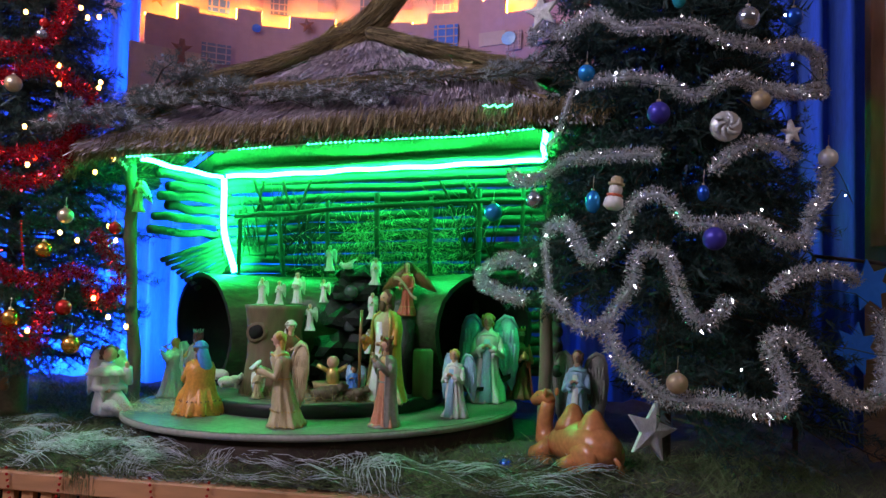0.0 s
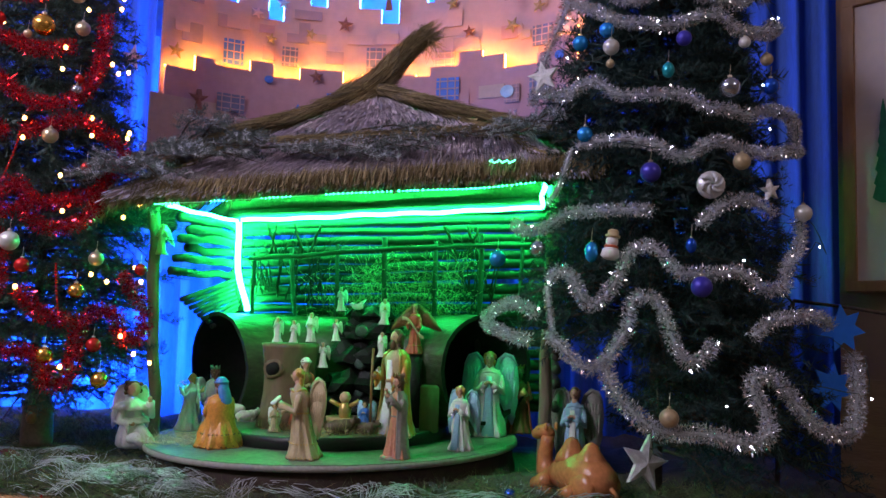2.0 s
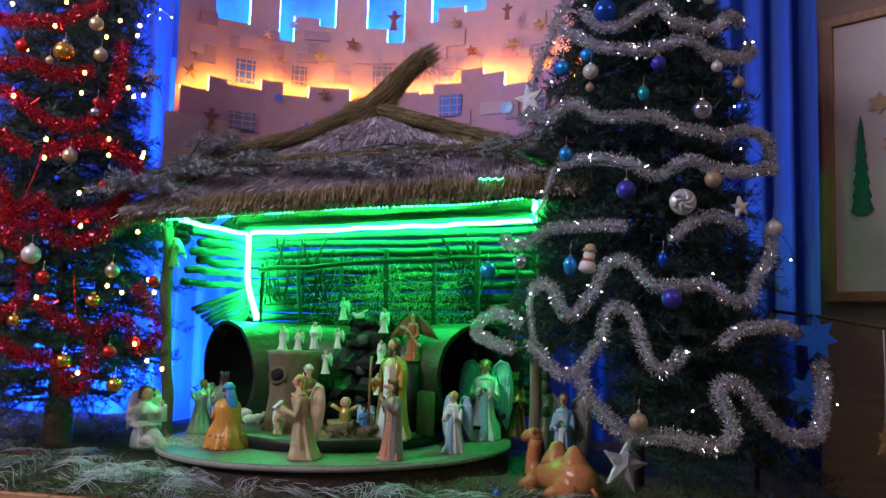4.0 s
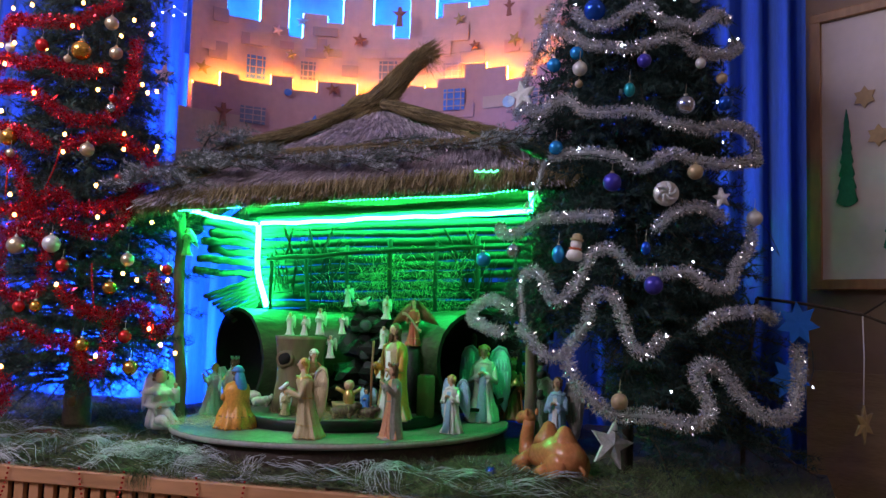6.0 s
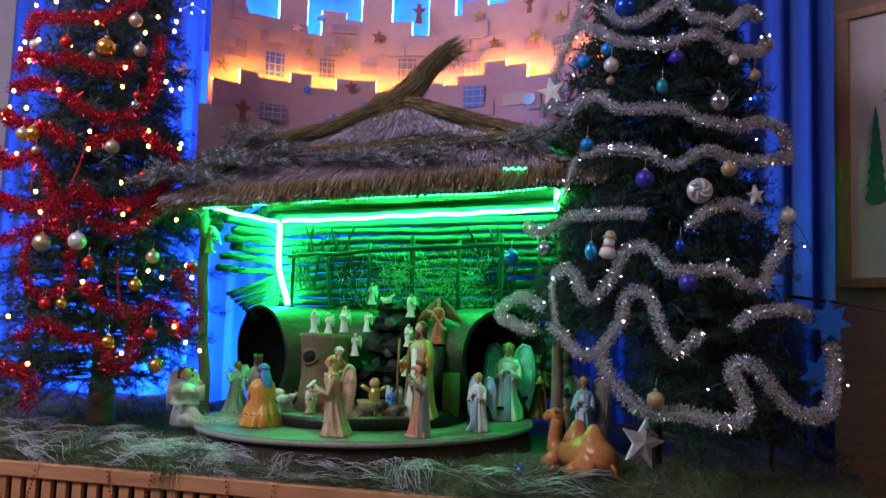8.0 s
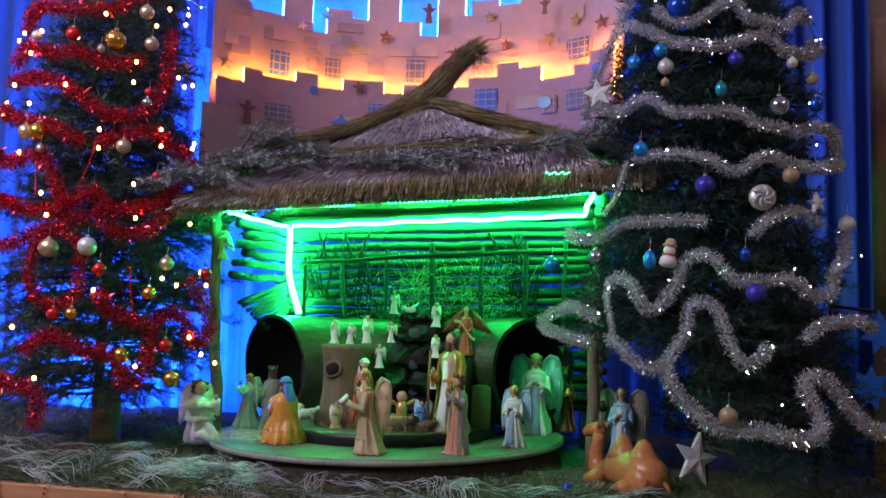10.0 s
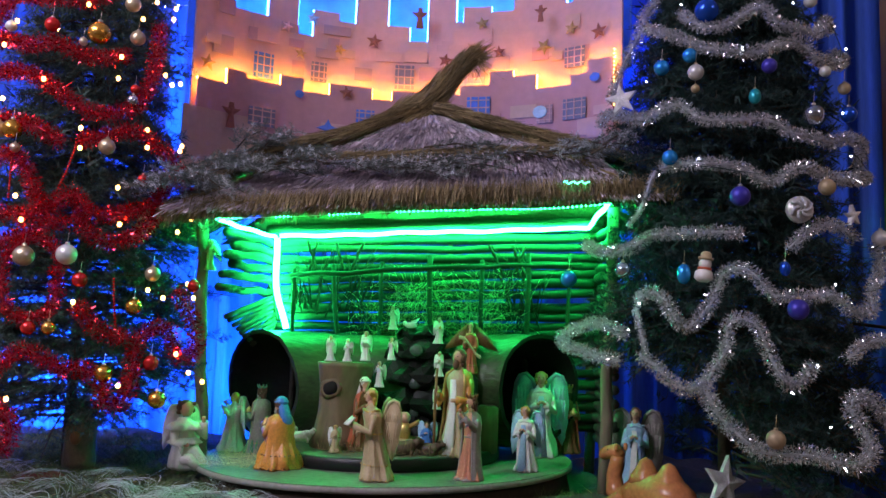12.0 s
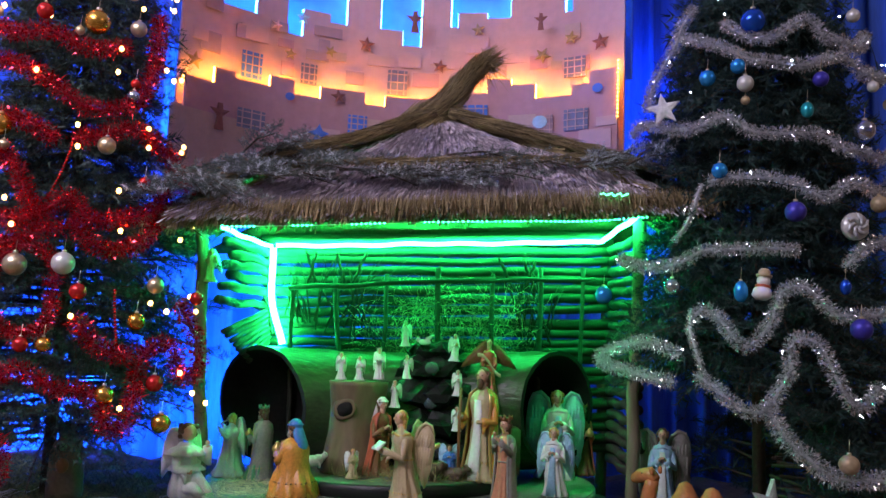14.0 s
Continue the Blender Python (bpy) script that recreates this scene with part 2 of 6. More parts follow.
# ---- mesh helpers ----
class Shape:
    """Collects rings, tubes, balls and plates into one mesh with several materials."""

    def __init__(self):
        self.v, self.f, self.m, self.mats = [], [], [], []

    def slot(self, mat):
        if mat not in self.mats:
            self.mats.append(mat)
        return self.mats.index(mat)

    def add(self, verts, faces, mat):
        k, s = len(self.v), self.slot(mat)
        self.v += [tuple(p) for p in verts]
        self.f += [tuple(i + k for i in f) for f in faces]
        self.m += [s] * len(faces)

    def rings(self, rings, mat, caps=True, closed=True):
        n = len(rings[0])
        verts = [p for r in rings for p in r]
        faces = []
        for i in range(len(rings) - 1):
            for j in range(n if closed else n - 1):
                a, b = i * n + j, i * n + (j + 1) % n
                faces.append((a, b, b + n, a + n))
        if caps and closed:
            faces += [tuple(reversed(range(n))), tuple(range((len(rings) - 1) * n, len(rings) * n))]
        self.add(verts, faces, mat)

    def lathe(self, profile, mat, at=(0, 0, 0), seg=20, folds=0, amp=0.0, sx=1.0, sy=1.0, lean=(0, 0), phase=0.0):
        """profile: (radius, height); folds press pleats into the lower part."""
        top = max(h for _, h in profile) or 1
        rings = []
        for r, h in profile:
            k = 1 - h / top
            ring = []
            for j in range(seg):
                a = 2 * math.pi * j / seg
                q = r * (1 + amp * k * math.sin(folds * a + phase + 0.8 * h / top))
                ring.append((at[0] + q * sx * math.cos(a) + lean[0] * h, at[1] + q * sy * math.sin(a) + lean[1] * h, at[2] + h))
            rings.append(ring)
        self.rings(rings, mat)

    def tube(self, pts, radii, mat, seg=8, caps=True, flat=1.0):
        pts = [V(p) for p in pts]
        if not hasattr(radii, "__len__"):
            radii = [radii] * len(pts)
        radii = [float(r) for r in radii]
        rings, side = [], None
        for i, p in enumerate(pts):
            d = (pts[min(i + 1, len(pts) - 1)] - pts[max(i - 1, 0)]).normalized()
            if side is None:
                side = d.cross(V((0, 0, 1)) if abs(d.z) < 0.9 else V((0, 1, 0))).normalized()
            side = (side - d * side.dot(d)).normalized()
            up = d.cross(side)
            rings.append([p + radii[i] * (side * math.cos(2 * math.pi * j / seg) + up * flat * math.sin(2 * math.pi * j / seg)) for j in range(seg)])
        self.rings(rings, mat, caps)

    def ball(self, c, r, mat, seg=12, rows=8):
        r = (r, r, r) if not hasattr(r, "__len__") else r
        rings = []
        for i in range(1, rows):
            t = math.pi * i / rows
            rings.append([(c[0] + r[0] * math.sin(t) * math.cos(2 * math.pi * j / seg), c[1] + r[1] * math.sin(t) * math.sin(2 * math.pi * j / seg), c[2] - r[2] * math.cos(t)) for j in range(seg)])
        self.rings(rings, mat)

    def box(self, c, s, mat, turn=None, bevel=0.0):
        x, y, z = (d / 2 for d in s)
        b = min(bevel, x, y, z)
        rings = [[(-x + b, -y + b, -z), (x - b, -y + b, -z), (x - b, y - b, -z), (-x + b, y - b, -z)]] if b else []
        rings += [[(-x, -y, h), (x, -y, h), (x, y, h), (-x, y, h)] for h in (-z + b, z - b)]
        rings += [[(-x + b, -y + b, z), (x - b, -y + b, z), (x - b, y - b, z), (-x + b, y - b, z)]] if b else []
        t = turn or Matrix.Identity(4)
        self.rings([[t @ V(p) + V(c) for p in r] for r in rings], mat)

    def plate(self, outline, thick, mat, m=None, dome=0.0):
        """A flat piece cut to an outline in x and z, thick in y; dome lifts its middle."""
        m = m or Matrix.Identity(4)
        n = len(outline)
        cx, cz = sum(p[0] for p in outline) / n, sum(p[1] for p in outline) / n
        verts = [m @ V((x, -thick / 2, z)) for x, z in outline] + [m @ V((x, thick / 2, z)) for x, z in outline]
        verts += [m @ V((cx, -thick / 2 - dome, cz)), m @ V((cx, thick / 2 + dome, cz))]
        faces = []
        for i in range(n):
            j = (i + 1) % n
            faces += [(i, j, 2 * n), (j + n, i + n, 2 * n + 1), (i, i + n, j + n, j)]
        self.add(verts, faces, mat)

    def mesh(self, name, smooth=True):
        me = bpy.data.meshes.new(name)
        me.from_pydata(self.v, [], self.f)
        for m in self.mats:
            me.materials.append(m)
        me.polygons.foreach_set("material_index", self.m)
        if smooth:
            me.shade_smooth()
        me.update()
        return me

    def thing(self, name, m, label, category, group="", kind="", smooth=True):
        ob = new(name, self.mesh(name, smooth))
        ob.matrix_world = m
        return tagged(ob, label, category, group, kind)

    def part(self, name, parent, label="", smooth=True):
        ob = new(name, self.mesh(name, smooth))
        ob.parent = parent
        return tagged(ob, label)


def group_base(name, m, label, category, group="", kind=""):
    ob = new(name)
    ob.empty_display_size = 0.05
    ob.matrix_world = m
    return tagged(ob, label, category, group, kind)


def blades(name, pos, tip, width, mats, pick=None, parent=None):
    """Many thin triangles from pos to tip as one mesh; pick chooses each one's material."""
    n = len(pos)
    d = tip - pos
    side = np.cross(d, np.random.normal(size=(n, 3)))
    side /= np.linalg.norm(side, axis=1)[:, None] + 1e-9
    w = (width if hasattr(width, "__len__") else np.full(n, width))[:, None]
    v = np.empty((n * 3, 3))
    v[0::3], v[1::3], v[2::3] = pos - side * w / 2, pos + side * w / 2, tip
    me = bpy.data.meshes.new(name)
    me.from_pydata(v.tolist(), [], np.arange(n * 3).reshape(-1, 3).tolist())
    for m in mats:
        me.materials.append(m)
    if pick is not None:
        me.polygons.foreach_set("material_index", pick.astype(np.int32))
    me.update()
    ob = new(name, me)
    ob.parent = parent
    return ob


def needle_field(name, segs, per_metre, length, width, mats, parent=None, pick_share=None, forward=0.7):
    """Needles round twigs. segs: rows of start and end."""
    segs = np.array(segs, float).reshape(-1, 2, 3)
    ln = np.linalg.norm(segs[:, 1] - segs[:, 0], axis=1)
    cnt = np.maximum(3, (ln * per_metre).astype(int))
    idx = np.repeat(np.arange(len(segs)), cnt)
    t = np.random.rand(len(idx))[:, None]
    a, b = segs[idx, 0], segs[idx, 1]
    p = a + (b - a) * t
    d = (b - a) / (ln[idx][:, None] + 1e-9)
    r = np.random.normal(size=(len(idx), 3))
    r -= d * (r * d).sum(1)[:, None]
    r /= np.linalg.norm(r, axis=1)[:, None] + 1e-9
    way = r + d * forward
    way /= np.linalg.norm(way, axis=1)[:, None]
    tip = p + way * length * np.random.uniform(0.6, 1.2, (len(idx), 1))
    pick = None
    if pick_share is not None:
        pick = (np.random.rand(len(segs)) < pick_share)[idx] & (np.random.rand(len(idx)) < 0.75)
    return blades(name, p, tip, width, mats, pick, parent)


def smooth_path(ctrl, step):
    """Points along a curve through the control points."""
    c = np.array(ctrl, float)
    c = np.vstack([2 * c[0] - c[1], c, 2 * c[-1] - c[-2]])
    out = []
    for i in range(1, len(c) - 2):
        n = max(2, int(np.linalg.norm(c[i + 1] - c[i]) / step))
        for k in range(n):
            t = k / n
            out.append(0.5 * (2 * c[i] + (c[i + 1] - c[i - 1]) * t + (2 * c[i - 1] - 5 * c[i] + 4 * c[i + 1] - c[i + 2]) * t * t + (3 * c[i] - c[i - 1] - 3 * c[i + 1] + c[i + 2]) * t ** 3))
    return np.array(out + [c[-2]])


def tinsel(ctrl, radius, mats, label, group, per_metre=14000, wander=0.004):
    """A garland of foil strips round a cord."""
    path = smooth_path(ctrl, 0.01)
    k = np.arange(len(path)) * 0.01
    ph = np.random.rand(6) * 6.28
    path = path + wander * np.stack([np.sin(17 * k + ph[0]) + 0.6 * np.sin(41 * k + ph[3]), np.sin(19 * k + ph[1]), np.sin(15 * k + ph[2]) + 0.6 * np.sin(37 * k + ph[4])], 1)
    base = group_base("tinsel_garland", pose(*path[0]), label, "tinsel", group)
    path = path - path[0]
    s = Shape()
    s.tube(path[::3], 0.004, mats[0], 5)
    s.part("cord", base)
    segs = np.stack([path[:-1], path[1:]], 1)
    ln = np.linalg.norm(segs[:, 1] - segs[:, 0], axis=1)
    n = int(ln.sum() * per_metre)
    idx = np.random.choice(len(segs), n, p=ln / ln.sum())
    p = segs[idx, 0] + (segs[idx, 1] - segs[idx, 0]) * np.random.rand(n, 1)
    d = segs[idx, 1] - segs[idx, 0]
    d /= np.linalg.norm(d, axis=1)[:, None]
    r = np.random.normal(size=(n, 3))
    r -= d * (r * d).sum(1)[:, None] * 0.75
    r /= np.linalg.norm(r, axis=1)[:, None]
    p = p + r * radius * np.random.uniform(0.0, 0.82, (n, 1))
    r = r + np.random.normal(size=(n, 3)) * 0.5
    tip = p + r * radius * np.random.uniform(0.16, 0.32, (n, 1))
    w = np.random.uniform(0.0014, 0.0026, n)
    flake = np.random.rand(n) < 0.17
    w[flake] = 0.0052
    blades("foil_fringe", p, tip, w, mats, flake | (np.random.rand(n) < 0.2), base)
    return base


def star_outline(points, r1, r2, turn=90.0):
    return [((r1 if i % 2 == 0 else r2) * math.cos(radians(turn + 180 * i / points)), (r1 if i % 2 == 0 else r2) * math.sin(radians(turn + 180 * i / points))) for i in range(2 * points)]


# ---- room ----
def slab(name, c, s, mat, m=None, label="", category=""):
    sh = Shape()
    sh.box((0, 0, 0), s, mat)
    return sh.thing(name, (m or Matrix.Identity(4)) @ pose(*c), label, category, kind="structure", smooth=False)


slab("floor", (0, 0.5, -0.05), (8.4, 8.4, 0.1), FLOORWOOD, label="dark wooden floor of the hall", category="floor")
slab("ceiling", (0, 0.5, 3.85), (8.4, 8.4, 0.1), CEIL, label="plain pale ceiling", category="ceiling")
slab("wall_back", (0, 4.65, 1.9), (8.4, 0.1, 3.8), WALLPAINT, label="pale wall behind the blue curtain", category="wall")
slab("wall_front", (0, -3.65, 1.9), (8.4, 0.1, 3.8), WALLPAINT, label="pale wall facing the display", category="wall")
slab("wall_left", (-4.15, 0.5, 1.9), (0.1, 8.2, 3.8), WALLPAINT, label="pale side wall", category="wall")
slab("wall_far_right", (4.15, 0.5, 1.9), (0.1, 8.2, 3.8), WALLPAINT, label="pale side wall", category="wall")
RW = pose(1.33, 2.56, 0, 0, 0, -46)        # slanting wall with the pinboard; its own x runs towards the camera
slab("wall_right", (1.6, 0.06, 2.487), (3.2, 0.12, 2.626), WALLBROWN, RW, "brown painted wall beside the curtain", "wall")
slab("wainscot", (1.6, 0.055, 0.587), (3.2, 0.13, 1.174), WAINSCOT, RW, "brown panelling on the lower wall", "wainscot")


def curtain(name, m, width, z0, z1, pleat, depth, label):
    s = Shape()
    n = int(width / pleat * 8)
    rnd = random.Random(5)
    ph = [rnd.uniform(-0.5, 0.5) for _ in range(n + 1)]
    rows = []
    for k in range(7):
        z = z0 + (z1 - z0) * k / 6
        row = []
        for i in range(n + 1):
            x = width * i / n
            a = 2 * math.pi * x / pleat + 0.9 * math.sin(x * 5.1) + 0.15 * k
            row.append((x, depth * (math.sin(a) + 0.3 * math.sin(2.3 * a + ph[i] * 0.2)), z))
        rows.append(row)
    back = [[(x, y + 0.004, z) for x, y, z in r] for r in rows]
    s.rings(rows, CURTAIN, caps=False, closed=False)
    s.rings([list(reversed(r)) for r in back], CURTAIN, caps=False, closed=False)
    return s.thing(name, m, label, "curtain", kind="structure")


curtain("curtain_left", dpos(-2.9, 1.34, 0), 2.9, 0.05, 3.75, 0.13, 0.03, "long pleated blue curtain lit from behind the stable")
curtain("curtain_right", dpos(0.02, 1.36, 0), 2.2, 0.05, 3.75, 0.13, 0.03, "long pleated blue curtain beside the pinboard wall")


# ---- pinboard on the slanting wall ----
def pinboard():
    b = group_base("pinboard", RW @ pose(0.05, -0.03, 1.966) @ Matrix.Scale(0.886, 4), "framed pinboard with pale paper and felt cut-outs", "pinboard")
    w, h = 1.1, 1.1
    s = Shape()
    s.box((w / 2, 0.01, 0), (w - 0.02, 0.016, h - 0.02), PAPER)
    s.part("paper", b, "pale paper backing", False)
    for c, d in (((w / 2, 0, h / 2), (w + 0.04, 0.03, 0.042)), ((w / 2, 0, -h / 2), (w + 0.04, 0.03, 0.042)), ((0, 0, 0), (0.042, 0.028, h)), ((w, 0, 0), (0.042, 0.028, h))):
        s = Shape()
        s.box(c, d, BOARDWOOD, bevel=0.004)
        s.part("frame_bar", b, "brown wooden frame", False)
    out = []
    for i in range(7):
        out += [(0.055 - 0.007 * i, 0.062 * i), (0.075 - 0.0095 * i, 0.062 * i + 0.012)]
    out = [(0.02, -0.012)] + out + [(0.0, 0.45)] + [(-x, z) for x, z in reversed(out)] + [(-0.02, -0.012)]
    for x, z, k in ((0.12, -0.23, 1.0), (0.3, -0.42, 1.15)):
        s = Shape()
        s.plate([(px * k * 0.55, pz * k * 0.85) for px, pz in out], 0.006, GREENFELT, pose(x, -0.004, z))
        s.part("felt_tree", b, "green felt tree", False)
    for x, z in ((0.19, 0.19), (0.24, 0.03), (0.4, 0.22)):
        s = Shape()
        s.plate(star_outline(6, 0.045, 0.028), 0.006, STAROCHRE, pose(x, -0.004, z))
        s.part("paper_star", b, "brown paper star", False)


pinboard()


# ---- deck with slatted front ----
DECK = 0.78
s = Shape()
s.box((0, 0, 0), (4.4, 1.72, 0.035), PINERAIL, bevel=0.004)
s.thing("deck", dpos(-0.5, 0.35, DECK - 0.0175), "wooden top of the display bench under moss", "bench top", kind="structure", smooth=False)
cover = group_base("slatted_cover", dpos(0, -0.515, 0), "oiled pine slatted front of the bench", "slatted cover")
for z in (DECK - 0.025, 0.1):
    s = Shape()
    s.box((-0.5, 0, z), (4.4, 0.03, 0.05), PINERAIL, bevel=0.004)
    s.part("rail", cover, "pine rail", False)
s = Shape()
s.box((0, 0, 0), (0.034, 0.02, 0.63), PINE, bevel=0.003)
slat_mesh = s.mesh("slat", False)
for i in range(76):
    ob = new("slat", slat_mesh)
    ob.parent = cover
    ob.location = (-2.68 + 0.058 * i, 0.006, 0.44)
# black sheet added to give the gaps between slats their shade
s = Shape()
s.box((-0.5, 0.3, 0.37), (4.36, 0.02, 0.74), HOLLOW_SHADE)
s.part("backing", cover, "black sheet standing in for shade behind the slats", False)


# ---- painted city backdrop, bent round behind the stable ----
def arc_point(deg, z, r):
    return V((r * math.sin(radians(deg)), -0.27 + r * math.cos(radians(deg)), z))


def city_sheet(name, steps, end, bottom, r, mat, label):
    """A bent sheet with a stepped skyline, one piece of card a step. steps: (degrees where a step begins, its height)."""
    for i, (a0, h) in enumerate(steps):
        a1 = steps[i + 1][0] if i + 1 < len(steps) else end
        n = max(2, int((a1 - a0) / 2.5))
        s = Shape()
        ring = lambda a: [arc_point(a, bottom, r), arc_point(a, bottom, r + 0.012), arc_point(a, h, r + 0.012), arc_point(a, h, r)]
        s.rings([ring(a0 + (a1 - a0) * k / n) for k in range(n + 1)], mat)
        s.part(name, backdrop, label, False)


def skyline(steps, end):
    pts = []
    for i, (a0, h) in enumerate(steps):
        a1 = steps[i + 1][0] if i + 1 < len(steps) else end
        n = max(1, int((a1 - a0) / 3))
        pts += [(a0 + (a1 - a0) * k / n, h) for k in range(n + 1)]
    return pts


FRONT = [(-50.5, 2.43), (-44.8, 2.5), (-41, 2.475), (-34.1, 2.525), (-29.5, 2.462), (-24.2, 2.518), (-15.5, 2.462), (-11.5, 2.51), (-0.5, 2.5), (2.5, 2.545), (8.6, 2.61), (13.4, 2.58), (18.2, 2.51), (25.5, 2.555), (29, 2.61)]
REAR = [(-50.5, 3.15), (-43.5, 2.82), (-36.5, 3.15), (-30.7, 2.765), (-27.6, 2.9), (-22.5, 2.86), (-19.2, 3.15), (-12.8, 2.865), (-8.4, 2.792), (-4.8, 3.15), (0.8, 2.897), (2.3, 2.97), (7.9, 2.94), (12.5, 3.15), (23, 2.94), (24.5, 3.15)]
backdrop = group_base("city_backdrop", D, "curved pink cardboard city skyline with amber light behind the roofs", "backdrop")
city_sheet("front_house", FRONT, 34.6, 1.95, 1.35, PANEL, "mauve cardboard skyline")
city_sheet("left_house", [(-53.5, 2.29)], -38, 1.95, 1.33, CARD1, "beige cardboard house")
city_sheet("rear_house", REAR, 34.6, 2.2, 1.42, PANELB, "pink cardboard skyline")
city_sheet("sky_sheet", [(-50.5, 3.5)], 34.6, 2.6, 1.5, SKYCARD, "blue sky sheet")
for nm, steps, r, dz, mat, lab in (("amber_led_strip", FRONT, 1.372, 0.0, LED_AMBER, "glowing amber strip behind the skyline edge"), ("blue_led_strip", REAR, 1.44, 0.0, LED_BLUE, "glowing blue strip behind the skyline edge")):
    s = Shape()
    s.tube([arc_point(a, h + dz, r) for a, h in skyline(steps, 34.4)], 0.0055, mat, 6)
    s.part(nm, backdrop, lab)
# light rope down the right edge
s = Shape()
for i in range(15):
    s.ball(arc_point(34.9, 2.38 + 0.018 * i, 1.34), 0.003, LED_AMBER, 6, 4)
s.part("edge_lights", backdrop, "amber dotted edge lights")


def on_card(deg, z, r=1.34):
    """A pose on the bent sheet, facing its middle."""
    p = arc_point(deg, z, r)
    return pose(p.x, p.y, p.z, 0, 0, -deg)


WINDOWS = [(-37.1, 2.57, 0.075, 0.1, CARDBLUE, 1.405), (-26.2, 2.585, 0.06, 0.08, CARDGREY, 1.405), (-9.1, 2.6, 0.075, 0.1, CARDGREY, 1.405), (-37.9, 2.30, 0.1, 0.07, CARDGREY, 1.325),
           (26.6, 2.39, 0.09, 0.08, CARDGREY, 1.34), (20.4, 2.38, 0.06, 0.07, CARD2, 1.34), (-16.8, 2.36, 0.07, 0.07, CARDBLUE, 1.34), (6.5, 2.43, 0.09, 0.09, CARDBLUE, 1.34), (25.3, 2.66, 0.08, 0.08, CARDGREY, 1.405), (5, 2.6, 0.08, 0.07, CARD2, 1.405)]
for deg, z, w, h, mat, r in WINDOWS:
    w, h = 1.25 * w, 1.2 * h
    win = group_base("card_window", D @ on_card(deg, z, r), "small cardboard window with crossbars glued to the city", "card window", "card windows")
    s = Shape()
    s.box((0, 0, 0), (w, 0.006, h), mat)
    s.part("window_pane", win, "", False)
    s = Shape()
    for k in (-1, 0, 1):
        s.box((k * w / 3, -0.005, 0), (0.004, 0.004, h), PANELB)
        s.box((0, -0.006, k * h / 3), (w, 0.003, 0.004), PANELB)
    s.part("crossbars", win, "pale crossbars", False)
rnd = random.Random(11)
for i in range(46):
    deg, z = rnd.uniform(-50, 33), rnd.choice((rnd.uniform(2.0, 2.44), rnd.uniform(2.58, 2.84), rnd.uniform(2.58, 2.84)))
    low = z < 2.46
    s = Shape()
    w, h = rnd.uniform(0.05, 0.14), rnd.uniform(0.04, 0.09)
    s.box((0, 0, 0), (w, 0.004, min(h, 0.1 if not low else h)), rnd.choice((CARD1, CARD2, PANEL, PANELB, PANELB)))
    s.thing("card_block", D @ on_card(deg, z, (1.345 if low else 1.412) - 0.0006 * (i % 7)), "plain pink card rectangle glued on the city wall", "card block", "card blocks", smooth=False)


def wall_star(deg, z, r, size, mat, turn, label, pts=5):
    s = Shape()
    s.plate(star_outline(pts, size, size * 0.42, turn), 0.005, mat, dome=0.006)
    s.thing("paper_star", D @ on_card(deg, z, r), label, "paper star", "paper stars", smooth=False)


for deg, z, size, mat, turn in [(-15.5, 2.77, 0.04, STARRED, 85), (-20.9, 2.475, 0.036, STARRED, 100), (-1, 2.69, 0.036, STARRED, 80), (9.9, 2.725, 0.032, STARRED, 95), (24.6, 2.8, 0.034, STAROCHRE, 80),
                                (30.3, 2.76, 0.042, STARRED, 95), (19, 2.73, 0.04, STAROCHRE, 60), (6.3, 2.875, 0.034, STAROCHRE, 100), (-48, 2.52, 0.04, STAROCHRE, 85), (-22.3, 2.71, 0.03, STAROCHRE, 70),
                                (-28, 2.845, 0.034, BLUEW, 90), (-33, 2.78, 0.03, STARPINK, 75), (16, 2.5, 0.034, CARD2, 95), (-30, 2.66, 0.03, STAROCHRE, 85)]:
    wall_star(deg, z, 1.325 if z < 2.5 else 1.398, size, mat, turn, "small paper star stuck on the cardboard city")
# dark little paper angels hung before the city
for deg, z, k in ((-44.4, 2.28, 1.0), (-6.3, 2.87, 0.9), (19.5, 2.86, 0.7)):
    s = Shape()
    s.plate([(-0.02, -0.06), (0.02, -0.06), (0.012, 0.0), (0.045, 0.03), (0.014, 0.028), (0.01, 0.055), (-0.01, 0.055), (-0.014, 0.028), (-0.045, 0.03), (-0.012, 0.0)], 0.006, STARRED, pose(0, 0, 0, 0, 0, 0) @ Matrix.Scale(k, 4), dome=0.006)
    s.thing("paper_angel", D @ on_card(deg, z, 1.31), "dark red paper angel hanging before the city", "paper angel", "paper angels", smooth=False)
s = Shape()
s.plate([(-0.05, 0.0), (-0.012, -0.01), (-0.03, -0.045), (0.0, -0.03), (0.012, -0.05), (0.022, -0.012), (0.05, 0.005), (0.02, 0.016), (0.005, 0.045), (-0.012, 0.016)], 0.006, CARDBLUE, dome=0.006)
s.thing("paper_bird", D @ on_card(-24.6, 2.29, 1.325), "blue paper bird glued on the cardboard city", "paper bird", smooth=False)
for deg, z, w, mat in ((19.5, 2.39, 0.05, BLUEW), (-30.5, 2.44, 0.03, CARDBLUE), (31, 2.52, 0.035, CARDBLUE)):
    s = Shape()
    s.plate([(w * 0.7 * math.cos(a), w * 0.6 * math.sin(a)) for a in [k * 0.6283 for k in range(10)]], 0.005, mat, dome=0.004)
    s.thing("paper_dot", D @ on_card(deg, z, 1.33), "round blue paper dot on the cardboard city", "paper dot", smooth=False)
